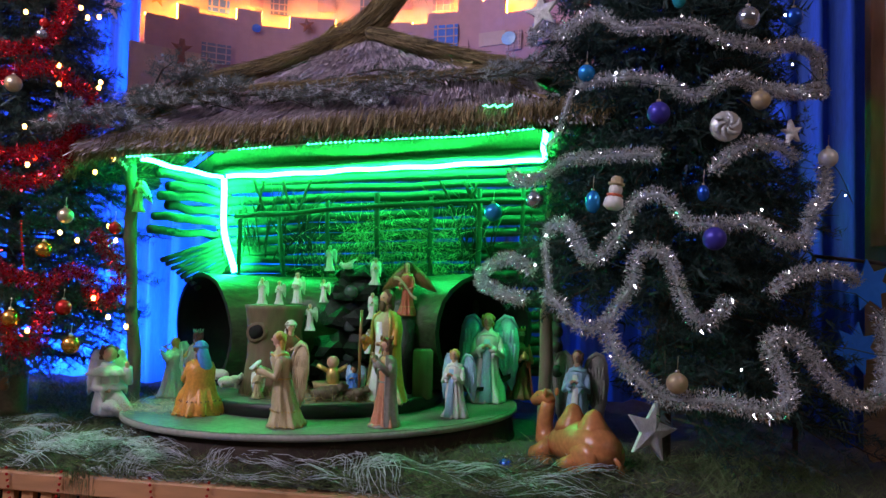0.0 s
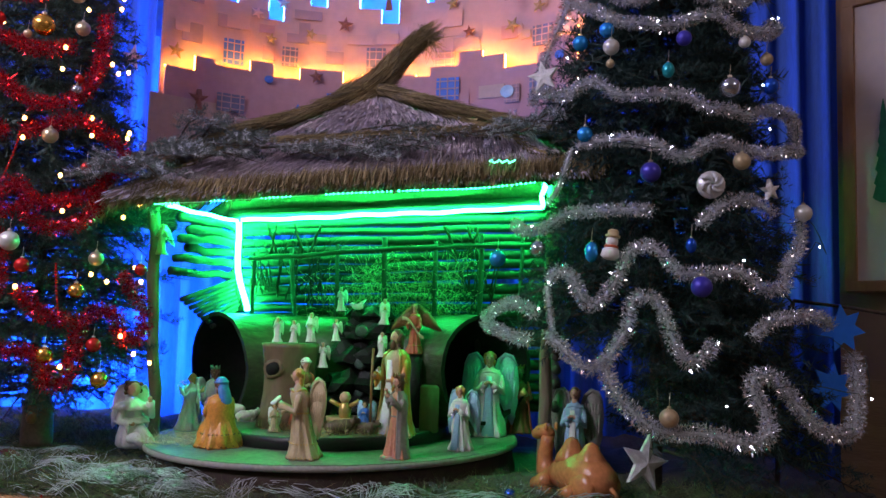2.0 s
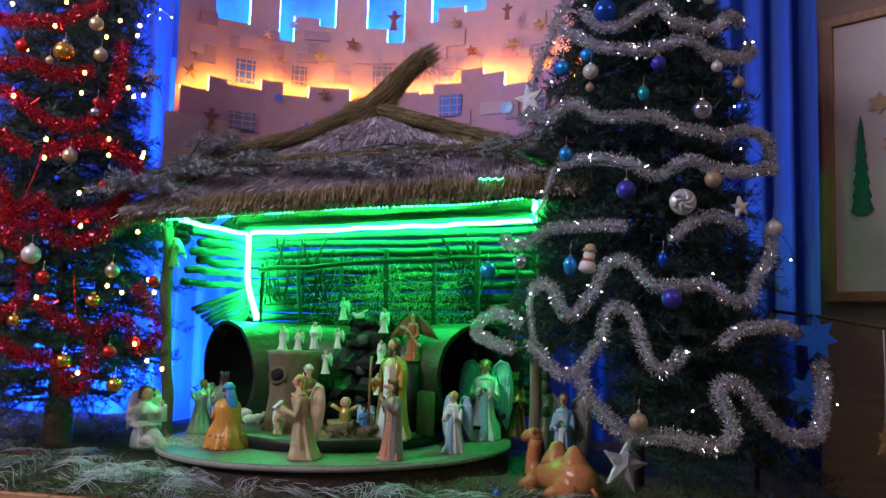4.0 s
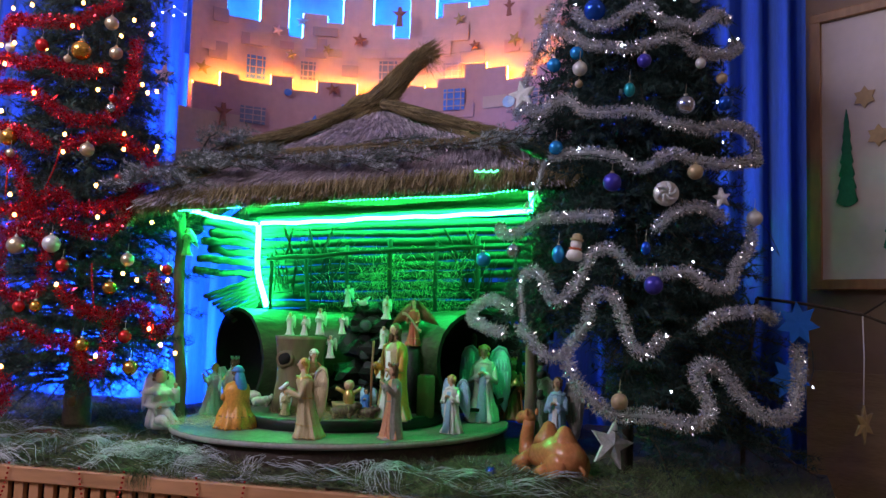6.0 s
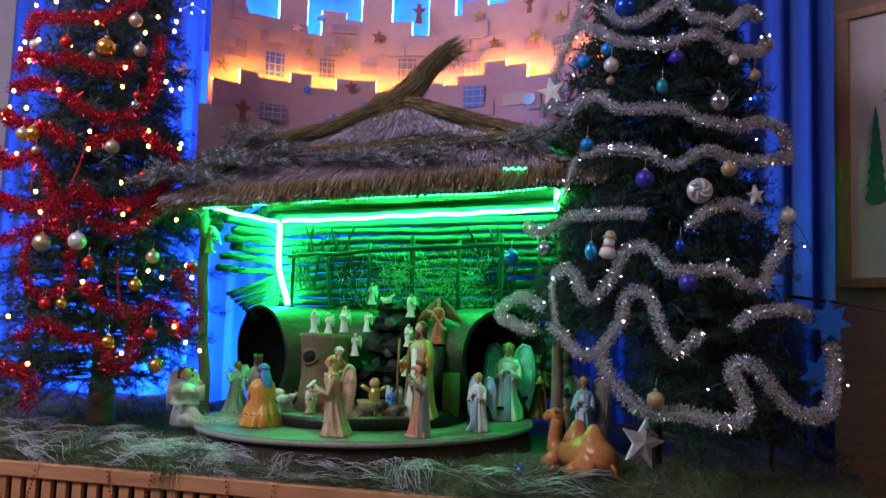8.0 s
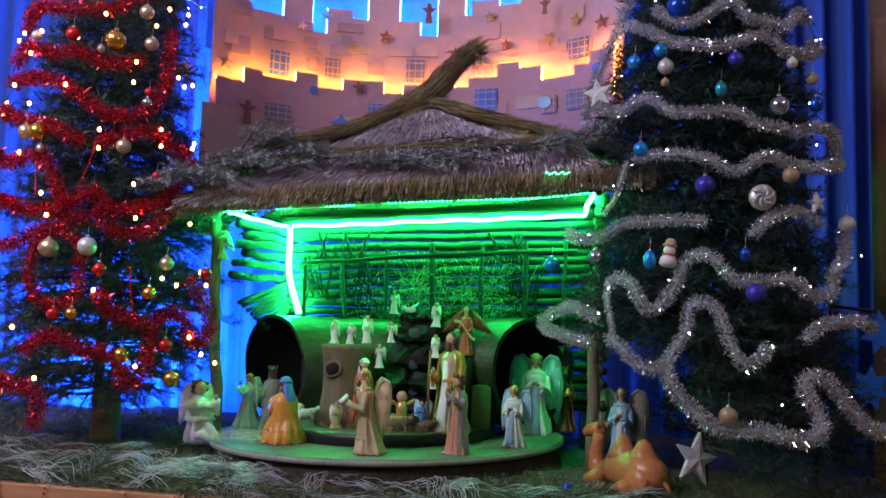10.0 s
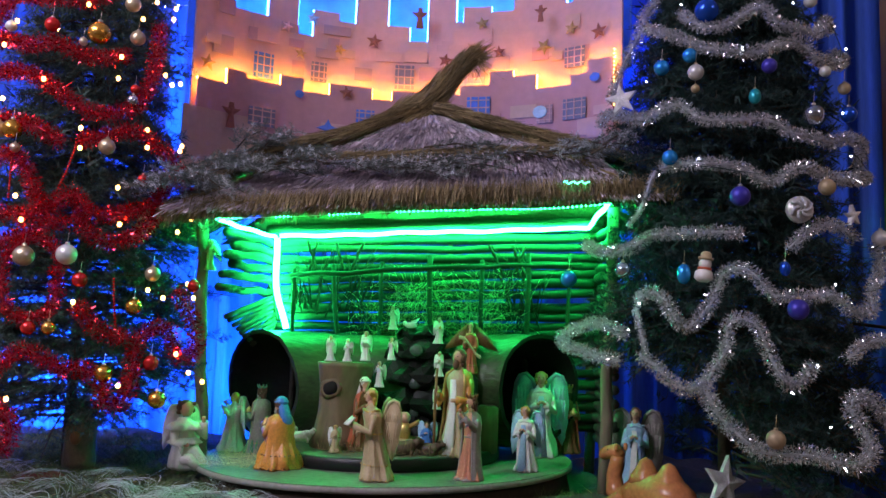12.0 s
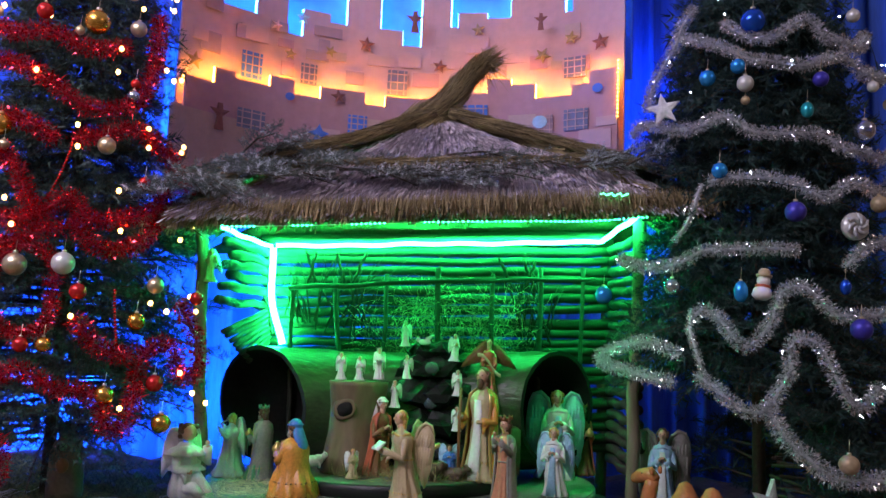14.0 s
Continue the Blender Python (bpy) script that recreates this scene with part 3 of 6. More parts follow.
# pink star and icicle lights on the curtain
s = Shape()
s.plate(star_outline(5, 0.066, 0.026, 80), 0.006, STARPINK, dome=0.008)
s.thing("curtain_star", dpos(-1.215, 0.6, 2.466), "pink star hung before the blue curtain", "paper star", smooth=False)
icicle = group_base("icicle_lights", dpos(-1.5, 1.0, 2.95), "white icicle light string on the blue curtain", "string lights")
rnd = random.Random(4)
pts = [(0.07 * i, 0.0, 0.03 * math.sin(i * 1.9)) for i in range(9)]
s = Shape()
s.tube(pts, 0.0015, WHITE, 4)
s.part("cable", icicle)
for i, p in enumerate(pts):
    for k in range(1 + i % 2):
        s = Shape()
        s.ball((p[0], 0, p[2] - 0.05 * k), (0.004, 0.004, 0.006), BULB_COOL, 6, 5)
        s.part("bulb", icicle, "glowing white bulb")


# ---- stable of poles ----
ST = dpos(0, 0, 0)
stable = group_base("stable", ST, "open stable of rough poles with a thatched roof, lit green inside", "stable")
rnd = random.Random(21)


def pole(name, a, b, r, mat=POLE, seg=9, label="", parent=None, wob=0.006):
    a, b = V(a), V(b)
    n = 7
    pts = [a.lerp(b, i / n) + V([rnd.uniform(-wob, wob) for _ in range(3)]) for i in range(n + 1)]
    s = Shape()
    s.tube(pts, [r * rnd.uniform(0.9, 1.1) for _ in pts], mat, seg)
    return s.part(name, parent or stable, label)


RISE = 0.035                                      # the poles climb a little towards the right
for x0, y0, x1, z1, r in ((-0.69, 0.06, -0.755, 1.72, 0.021), (0.68, 0.08, 0.7, 1.8, 0.02), (-0.63, 0.55, -0.63, 1.74, 0.02), (0.66, 0.55, 0.68, 1.8, 0.02)):
    pole("post", (x0, y0, DECK), (x1, y0, z1), r, POSTW, label="peeled upright post")
z, i = 0.98, 0
while z < 1.78:
    r = rnd.uniform(0.015, 0.021)
    tilt = RISE * rnd.uniform(0.7, 1.3)
    pole("wall_pole", (-0.64 - rnd.uniform(0, 0.03), 0.53 + rnd.uniform(-0.008, 0.008), z - tilt / 2), (0.7 + rnd.uniform(0, 0.03), 0.53 + rnd.uniform(-0.008, 0.008), z + tilt), r)
    z += 2 * r + (rnd.uniform(-0.002, 0.008) if z < 1.6 else rnd.uniform(-0.003, 0.003))
for z, y0 in ((1.685, 0.14), (1.648, 0.2), (1.61, 0.16), (1.572, 0.22), (1.528, 0.13), (1.478, 0.1)):
    pole("side_pole", (-0.64, 0.55, z + 0.012), (-0.69 - rnd.uniform(0, 0.01), y0, z), rnd.uniform(0.016, 0.02))
for k in range(8):
    pole("brace_pole", (-0.612, 0.53, 1.48 - 0.018 * k), (-0.70 + 0.008 * k, 0.2 + 0.022 * k, 1.375 - 0.014 * k), 0.0095, wob=0.002)
for k in range(20):
    z = 0.95 + 0.041 * k
    pole("side_pole", (0.69, 0.55, z + 0.02), (0.72, 0.13 + rnd.uniform(0, 0.05), z + rnd.uniform(-0.01, 0.02)), rnd.uniform(0.015, 0.02))
pole("beam", (-0.78, 0.0, 1.735), (0.72, -0.01, 1.81), 0.018, label="front roof beam")
pole("beam", (-0.66, 0.5, 1.745), (0.7, 0.5, 1.8), 0.018, label="back roof beam")
for x in (-0.72, -0.35, 0.0, 0.35, 0.7):
    pole("rafter", (x, -0.12, 1.735 + 0.03 * (x + 0.7)), (x * 0.4, 0.24, 2.05), 0.012, label="thin rafter under the thatch")
for x, dx in ((-0.47, 0.03), (-0.44, -0.04), (-0.3, 0.05), (-0.33, -0.03), (0.36, 0.04), (0.4, -0.05), (0.31, -0.05)):
    pole("twig", (x, 0.49, 1.58), (x + dx, 0.48, 1.7), 0.006, DARKTWIG, 6, "dark forked twig", wob=0.004)

fence = group_base("fence", ST, "thin stake fence of peeled sticks inside the stable", "fence")
for x0, x1, z1, r in ((-0.5, -0.52, 1.585, 0.008), (-0.295, -0.36, 1.6, 0.0095), (-0.155, -0.164, 1.622, 0.0085), (0.045, 0.03, 1.648, 0.0105), (0.24, 0.232, 1.636, 0.009), (0.41, 0.415, 1.668, 0.0105), (0.56, 0.575, 1.67, 0.008)):
    pole("stake", (x0, 0.44, 1.0), (x1, 0.44, z1), r, POLE, 8, "", fence, 0.003)
pole("rail", (-0.53, 0.425, 1.553), (0.25, 0.425, 1.615), 0.0095, POLE, 8, "long split rail", fence, 0.004)
pole("rail", (0.2, 0.425, 1.607), (0.62, 0.425, 1.628), 0.0075, POLE, 8, "short split rail", fence, 0.004)


def straw_heap(name, m, rx, ry, rz, n, mat, label, length=0.12, width=0.0016, kind="stuff"):
    u = np.random.normal(size=(n, 3))
    u /= np.linalg.norm(u, axis=1)[:, None]
    p = u * np.random.uniform(0.55, 1.0, (n, 1)) * (rx, ry, rz)
    p[:, 2] = np.abs(p[:, 2])
    t = np.cross(u, np.random.normal(size=(n, 3)))
    t /= np.linalg.norm(t, axis=1)[:, None]
    tip = p + t * np.random.uniform(0.4, 1.2, (n, 1)) * length
    tip[:, 2] = np.maximum(tip[:, 2], 0.004)
    ob = blades(name, p, tip, width, [mat])
    ob.matrix_world = m
    return tagged(ob, label, "straw", kind=kind)


def hay_wisps(m, rx, rz, n, mat, label, seed, width=0.0024):
    """Loose hay: long curled stalks that rise and bow over, one mesh."""
    g = random.Random(seed)
    pos, tip = [], []
    for i in range(n):
        u = g.gauss(0, 0.36)
        p = V((rx * max(-1, min(1, u)), g.uniform(-0.035, 0.045), g.uniform(0.0, 0.75) * rz * math.sqrt(max(0.05, 1 - min(1, abs(u)) ** 2))))
        a, curl = g.uniform(0.1, 3.04), g.gauss(0, 0.3)
        step = g.uniform(0.014, 0.026)
        for k in range(g.randint(6, 15)):
            q = p + V((step * math.cos(a), g.gauss(0, 0.003), step * math.sin(a)))
            if q.z < 0.002 or q.z > rz * 1.12 or q.y > 0.05:
                break
            pos.append(p)
            tip.append(q)
            p, a = q, a + curl + g.gauss(0, 0.12)
    ob = blades("hay_heap", np.array(pos), np.array(tip), width, [mat])
    ob.matrix_world = m
    tagged(ob, label, "straw", kind="stuff")


hay_wisps(dpos(-0.03, 0.455, 1.28), 0.24, 0.31, 210, HAY, "loose curled hay heaped behind the fence", 3)
hay_wisps(dpos(0.25, 0.455, 1.28), 0.15, 0.31, 150, HAY, "loose curled hay heaped behind the fence", 4)
straw_heap("hay_heap", dpos(0.06, 0.475, 1.27), 0.3, 0.035, 0.16, 700, STRAW, "dense hay at the foot of the fence", 0.1, 0.002)
# dry brush leaning on the back wall
for x, spread, n, seed in ((-0.47, 0.11, 20, 1), (-0.3, 0.08, 14, 2), (0.38, 0.09, 15, 3)):
    g = random.Random(seed)
    s = Shape()
    for i in range(n):
        x0, lean = g.gauss(0, spread * 0.5), g.gauss(0, 0.06)
        h = g.uniform(0.1, 0.3)
        z0 = g.uniform(0.0, 0.1)
        s.tube([(x0, 0, z0), (x0 + lean * 0.6, g.uniform(-0.01, 0.004), z0 + h * 0.6), (x0 + lean * 1.6, g.uniform(-0.02, 0.004), z0 + h)], [0.0034, 0.0026, 0.0008], DARKTWIG, 4)
        fork = g.uniform(-0.05, 0.05)
        s.tube([(x0 + lean * 0.6, 0, z0 + h * 0.6), (x0 + lean * 0.8 + fork, -0.006, z0 + h * 0.9)], [0.002, 0.0007], DARKTWIG, 4)
    s.thing("brushwood", dpos(x, 0.492, 1.36), "dark dry brushwood leaning on the pole wall", "brushwood", kind="stuff")


# ---- thatched roof, part of the stable ----
def thatch_face(name, top_a, top_b, low_a, low_b, mat, n, length, label, thick=0.03, curve=0.02):
    """A sloping field of reed ends in courses over a solid core."""
    ta, tb, la, lb = (V(p) for p in (top_a, top_b, low_a, low_b))
    s = Shape()
    normal = (lb - la).cross(ta - la).normalized()
    rows = []
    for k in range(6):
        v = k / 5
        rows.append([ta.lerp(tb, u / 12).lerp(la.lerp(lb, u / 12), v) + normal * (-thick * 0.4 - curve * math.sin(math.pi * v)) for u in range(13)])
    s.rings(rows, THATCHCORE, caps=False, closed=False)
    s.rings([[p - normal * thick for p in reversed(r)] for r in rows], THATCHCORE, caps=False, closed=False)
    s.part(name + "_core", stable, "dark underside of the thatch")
    u, v = np.random.rand(n, 1), np.random.rand(n, 1)
    v = (np.floor(v * 3) + np.random.rand(n, 1) * 0.8) / 3 * 0.92
    A, B, C, E = (np.array(p) for p in (ta, tb, la, lb))
    p = (A + (B - A) * u) * (1 - v) + (C + (E - C) * u) * v
    down = (C + (E - C) * u) - (A + (B - A) * u)
    down = down * 0.35 + down.mean(0) * 0.65
    down /= np.linalg.norm(down, axis=1)[:, None]
    N = np.array(normal)
    p = p + N * (0.002 - curve * np.sin(np.pi * v)) + np.random.normal(size=(n, 3)) * 0.003
    tip = p + down * length * np.random.uniform(0.7, 1.2, (n, 1)) + N * np.random.uniform(0.0, 0.018, (n, 1)) + np.random.normal(size=(n, 3)) * 0.0035
    # blunt reeds: the wide end lies low
    ob = blades(name, tip, p, np.random.uniform(0.003, 0.0065, n), [mat], None, stable)
    return tagged(ob, label)


APEX_L, APEX_R = (-0.02, 0.2, 2.15), (0.07, 0.2, 2.155)
T1L, T1R = (-0.40, -0.02, 1.93), (0.50, -0.02, 1.975)
thatch_face("upper_thatch", APEX_L, APEX_R, T1L, T1R, REED, 6500, 0.1, "lavender grey reed thatch, upper tier")
thatch_face("lower_thatch", (-0.44, 0.03, 1.93), (0.6, 0.03, 1.975), (-0.80, -0.21, 1.72), (0.9, -0.2, 1.806), REED, 12000, 0.1, "lavender grey reed thatch, lower tier")
thatch_face("left_thatch", APEX_L, (-0.1, 0.45, 2.1), (-0.95, 0.02, 1.70), (-0.95, 0.6, 1.72), THATCH, 3000, 0.08, "brown thatch at the hip")
thatch_face("right_thatch", (0.1, 0.45, 2.1), APEX_R, (0.95, 0.6, 1.82), (0.93, -0.05, 1.80), THATCH, 3000, 0.08, "brown thatch at the hip")
thatch_face("left_hip", APEX_L, (-0.40, 0.0, 1.94), (-0.96, 0.03, 1.695), (-0.79, -0.20, 1.715), THATCH, 2600, 0.08, "brown thatch at the corner")
thatch_face("right_hip", (0.50, 0.0, 1.98), APEX_R, (0.77, -0.20, 1.795), (0.94, -0.04, 1.80), THATCH, 2600, 0.08, "brown thatch at the corner")
thatch_face("rear_thatch", APEX_R, APEX_L, (0.9, 0.62, 1.82), (-0.9, 0.62, 1.72), THATCH, 1500, 0.08, "brown thatch at the back")


def straw_roll(name, pts, radii, n, length, label, mat=THATCH):
    """A bundle of straw along a line, with loose ends."""
    path = smooth_path(pts, 0.03)
    rr = np.interp(np.linspace(0, 1, len(path)), np.linspace(0, 1, len(radii)), radii)
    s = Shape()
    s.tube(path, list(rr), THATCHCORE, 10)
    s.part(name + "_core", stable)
    i = np.random.randint(0, len(path) - 1, n)
    p = path[i] + (path[i + 1] - path[i]) * np.random.rand(n, 1)
    d = path[np.minimum(i + 1, len(path) - 1)] - path[i]
    d /= np.linalg.norm(d, axis=1)[:, None] + 1e-9
    r = np.random.normal(size=(n, 3))
    r -= d * (r * d).sum(1)[:, None]
    r /= np.linalg.norm(r, axis=1)[:, None]
    p = p + r * rr[i][:, None] * 0.98
    tip = p + d * length * np.random.uniform(0.5, 1.2, (n, 1)) + r * np.random.uniform(0, 0.016, (n, 1))
    return tagged(blades(name, p, tip, 0.0035, [mat], None, stable), label)


straw_roll("hip_roll", [(0.0, 0.16, 2.165), (-0.2, 0.07, 2.062), (-0.45, -0.01, 1.972), (-0.62, -0.04, 1.888)], (0.024, 0.013, 0.011, 0.009), 1500, 0.09, "straw bundle along the left hip")
straw_roll("hip_roll", [(0.06, 0.16, 2.168), (0.25, 0.085, 2.1), (0.5, 0.02, 2.022), (0.8, -0.05, 1.925)], (0.02, 0.013, 0.011, 0.009), 1500, 0.09, "straw bundle along the right hip")
straw_roll("tier_edge", [(-0.42, -0.03, 1.922), (0.0, -0.035, 1.94), (0.5, -0.03, 1.965)], (0.012, 0.016, 0.012), 1500, 0.05, "dark cut edge under the upper tier")
straw_roll("horn", [(-0.08, 0.17, 2.1), (0.02, 0.22, 2.19), (0.085, 0.28, 2.3), (0.14, 0.33, 2.385), (0.185, 0.355, 2.43)], (0.066, 0.05, 0.038, 0.031, 0.03), 3000, 0.09, "straw horn bound at the ridge")
straw_roll("eave_roll", [(-0.95, 0.03, 1.685), (-0.78, -0.15, 1.705), (-0.4, -0.2, 1.728), (0.0, -0.21, 1.753), (0.4, -0.21, 1.776), (0.85, -0.19, 1.81)], (0.02, 0.026, 0.024, 0.022, 0.022, 0.02), 900, 0.05, "brown straw along the eave")
straw_roll("left_verge", [(-0.93, 0.02, 1.695), (-0.97, 0.25, 1.7), (-0.95, 0.55, 1.7)], (0.03, 0.03, 0.03), 900, 0.07, "brown straw along the side eave")
n = 9000
u = np.random.rand(n, 1)
line = smooth_path([(-0.96, 0.03, 1.70), (-0.79, -0.16, 1.725), (-0.4, -0.215, 1.748), (0.0, -0.225, 1.773), (0.4, -0.225, 1.795), (0.86, -0.2, 1.825)], 0.02)
p = line[np.random.randint(0, len(line), n)] + np.random.normal(size=(n, 3)) * (0.012, 0.014, 0.012)
tagged(blades("eave_fringe", p + np.random.normal(size=(n, 3)) * (0.009, 0.009, 0.006) + (0, -0.016, -0.04), p + (0, 0.02, 0.02), np.random.uniform(0.002, 0.005, n), [THATCH], None, stable), "ragged brown straw ends along the eave")
# tuft at the horn's end
n = 240
p = np.array((0.19, 0.355, 2.43)) + np.random.normal(size=(n, 3)) * 0.018
tagged(blades("horn_tuft", p, p + np.random.normal(size=(n, 3)) * (0.03, 0.02, 0.03) + (0.02, 0, -0.03), 0.003, [THATCH], None, stable), "frayed straw end")


# ---- spruce lying on the roof ----
def spruce_spray(name, m, length, spread, mats, label, frost, per_metre=760):
    segs, s = [], Shape()
    base = group_base(name, m, label, "spruce branch", "spruce branches on the roof")
    s.tube([(0, 0, 0), (length * 0.5, 0, 0.015), (length, 0, -0.01)], [0.004, 0.003, 0.001], DARKTWIG, 5)
    s.part("stem", base)
    for i in range(int(length / 0.018)):
        x = 0.03 + 0.018 * i
        for side in (-1, 1):
            l = spread * (1 - 0.6 * x / length) * rnd.uniform(0.5, 1.1)
            a = V((x, 0, 0.01))
            b = a + V((l * 0.7, side * l * 0.75, rnd.uniform(-0.02, 0.025)))
            segs += [(a, b)]
            segs += [(a.lerp(b, 0.5), a.lerp(b, 0.5) + V((l * 0.35, side * l * 0.05, rnd.uniform(-0.01, 0.02))))]
    needle_field("needle_coat", segs, per_metre, 0.015, 0.0017, mats, base, frost)


rnd = random.Random(8)
SPRUCE = "dull spruce branch tipped with fake snow on the thatch"


def lay_spruce(n, x0, x1, y, height, turn, pitch, frost, spread):
    for i in range(n):
        x = x0 + (x1 - x0) * (i + 0.5) / n + rnd.uniform(-0.03, 0.03)
        spruce_spray("spruce_branch", dpos(x, y + rnd.uniform(-0.05, 0.05), height(x) + rnd.uniform(-0.015, 0.025), rnd.uniform(*turn), rnd.uniform(*pitch)), rnd.uniform(0.15, 0.3), spread, [NEEDLE_DULL, NEEDLE_FROST], SPRUCE, frost)


lay_spruce(20, -0.95, -0.42, -0.02, lambda x: 1.93 + 0.36 * min(0, x + 0.7), (-70, 50), (-14, 20), 0.2, 0.1)
lay_spruce(12, -0.98, -0.62, -0.13, lambda x: 1.86 + 0.4 * min(0, x + 0.7), (-70, 30), (-6, 26), 0.3, 0.09)
lay_spruce(15, -0.6, 0.2, -0.1, lambda x: 1.87 + 0.04 * (x + 0.3), (-40, 25), (-6, 12), 0.36, 0.07)
lay_spruce(6, -0.3, 0.3, -0.02, lambda x: 1.925 + 0.04 * (x + 0.3), (-25, 15), (-4, 6), 0.1, 0.05)
lay_spruce(9, 0.42, 0.72, -0.13, lambda x: 1.93, (-50, 80), (-32, 0), 0.55, 0.07)


# ---- green light strips ----
def strip(name, pts, r, label, mat=LED_GREEN):
    s = Shape()
    path = smooth_path(pts, 0.03)
    k = np.arange(len(path)) * 0.03
    path = path + 0.0022 * np.stack([np.sin(23 * k), np.sin(17 * k + 1), np.sin(29 * k) + 0.7 * np.sin(11 * k + 2)], 1)
    s.tube(path, r, mat, 6)
    return s.thing(name, D, label, "light strip", "green light strips")


strip("green_light_strip", [(-0.66, -0.02, 1.706), (-0.64, 0.22, 1.709), (-0.615, 0.48, 1.712)], 0.0075, "glowing green light strip along the side beam")
strip("green_light_strip", [(-0.612, 0.485, 1.708), (-0.606, 0.488, 1.53), (-0.556, 0.49, 1.345)], 0.0125, "glowing green light strip down the corner post")
strip("green_light_strip", [(-0.60, 0.485, 1.718), (-0.2, 0.48, 1.735), (0.2, 0.48, 1.755), (0.64, 0.48, 1.775)], 0.0085, "glowing green light strip along the back beam")
strip("green_light_strip", [(0.645, 0.47, 1.775), (0.66, 0.2, 1.785), (0.685, -0.03, 1.795)], 0.0085, "glowing green light strip along the far side beam")
# green glint on the eave, made as a thin glowing curl
wire = Shape()
wire.tube([(0.52 + 0.008 * k, -0.245, 1.812 + 0.005 * math.sin(k * 2.1)) for k in range(11)], 0.0008, LED_BEAD, 5)
wire.thing("green_wire_light", D, "glowing curl standing in for a green glint on the eave", "light strip")
beads = group_base("bead_light_string", D, "string of tiny green lights under the front eave", "string lights")
path = smooth_path([(-0.58, -0.235, 1.678), (-0.3, -0.24, 1.692), (0.03, -0.24, 1.712), (0.3, -0.24, 1.724), (0.48, -0.24, 1.73), (0.66, -0.23, 1.75)], 0.013)
s = Shape()
s.tube(path, 0.0015, WHITE, 4)
s.part("cable", beads)
s = Shape()
s.ball((0, 0, 0), 0.0027, LED_BEAD, 6, 4)
bead = s.mesh("bead")
for i, q in enumerate(path):
    if q[0] < 0.08 and math.sin(q[0] * 31) + 0.5 * math.sin(q[0] * 83) < 0.15:
        continue
    ob = new("bead", bead)
    ob.parent = beads
    ob.location = q


# ---- turntable ----
TX, TY, TZ = -0.073, 0.22, 0.90
table = group_base("turntable", dpos(TX, TY, DECK, 0, -1.26), "round grey-green display turntable with a black-rimmed inner platform", "turntable")
s = Shape()
s.lathe([(0.2, 0.0), (0.2, 0.1)], BLACKRIM, seg=40)
s.part("hub", table, "dark hub")
s = Shape()
s.lathe([(0.655, 0.0), (0.648, 0.03), (0.642, 0.07), (0.64, 0.099)], SKIRT, seg=120, folds=34, amp=0.008)
s.part("skirt", table, "dark brown cloth skirt under the disc")
s = Shape()
s.lathe([(0.645, 0.098), (0.66, 0.103), (0.66, 0.116), (0.652, 0.1195)], DISCEDGE, seg=96)
s.part("disc_edge", table, "worn pale edge")
s = Shape()
s.lathe([(0.655, 0.119), (0.655, 0.1205), (0.3, 0.1212)], DISC, seg=96)
s.part("disc", table, "grey-green painted disc", False)
s = Shape()
s.lathe([(0.40, 0.121), (0.405, 0.125), (0.405, 0.158), (0.40, 0.162)], BLACKRIM, seg=80)
s.part("inner_rim", table, "black rim")
s = Shape()
s.lathe([(0.398, 0.160), (0.398, 0.1635), (0.1, 0.165)], DISC, seg=80)
s.part("inner_platform", table, "grey-green platform", False)
IZ = DECK + 0.165


# ---- hollow log behind, bent so that both open ends look forward ----
def hollow_log():
    """A lying log, its ends cut at a slant so that both openings look forward."""
    b = group_base("hollow_log", dpos(0, 0, 0), "big hollow bark log with two black open ends", "hollow log")
    n, cy, cz = 24, 0.345, 1.135
    outer, inner = [], []
    for i in range(n + 1):
        t = i / n
        ro, ri = [], []
        for j in range(24):
            q = 2 * math.pi * j / 24
            wob = 1 + 0.06 * noise.noise(V((t * 5, math.cos(q), math.sin(q)))) + 0.03 * noise.noise(V((t * 18, 3 * math.cos(q), 3 * math.sin(q))))
            for ring, ry, rz in ((ro, 0.16, 0.2), (ri, 0.148, 0.186)):
                y, z = math.cos(q) * ry * wob, math.sin(q) * rz * wob
                x_left, x_right = -0.57 - 1.2 * y, 0.47 + 0.9 * y
                bow = 0.07 * abs(2 * t - 1) ** 3
                ring.append(V((x_left + (x_right - x_left) * t - (0.05 * z if t < 0.02 else 0), cy + y - bow, cz + z + 0.02 * t - 0.015 * math.sin(math.pi * t))))
        outer.append(ro)
        inner.append(ri)
    s = Shape()
    s.rings(outer, BARK, caps=False)
    s.part("bark", b, "mossy bark shell")
    # inside and cut ends coloured black for the shade of the hollow
    s = Shape()
    s.rings([list(reversed(r)) for r in inner], HOLLOW_SHADE, caps=False)
    s.part("hollow", b, "inside of the log, its shade put into black")
    for k in (0, n):
        s = Shape()
        s.rings([outer[k], inner[k]], HOLLOW_SHADE, caps=False)
        s.part("log_end", b, "dark cut end")
    for x, ln in ((-0.36, 0.05), (0.16, 0.07)):
        s = Shape()
        s.box((x, cy, 0.94), (ln, 0.16, 0.035), DARKTWIG, bevel=0.006)
        s.part("wedge", b, "dark wedge")


hollow_log()

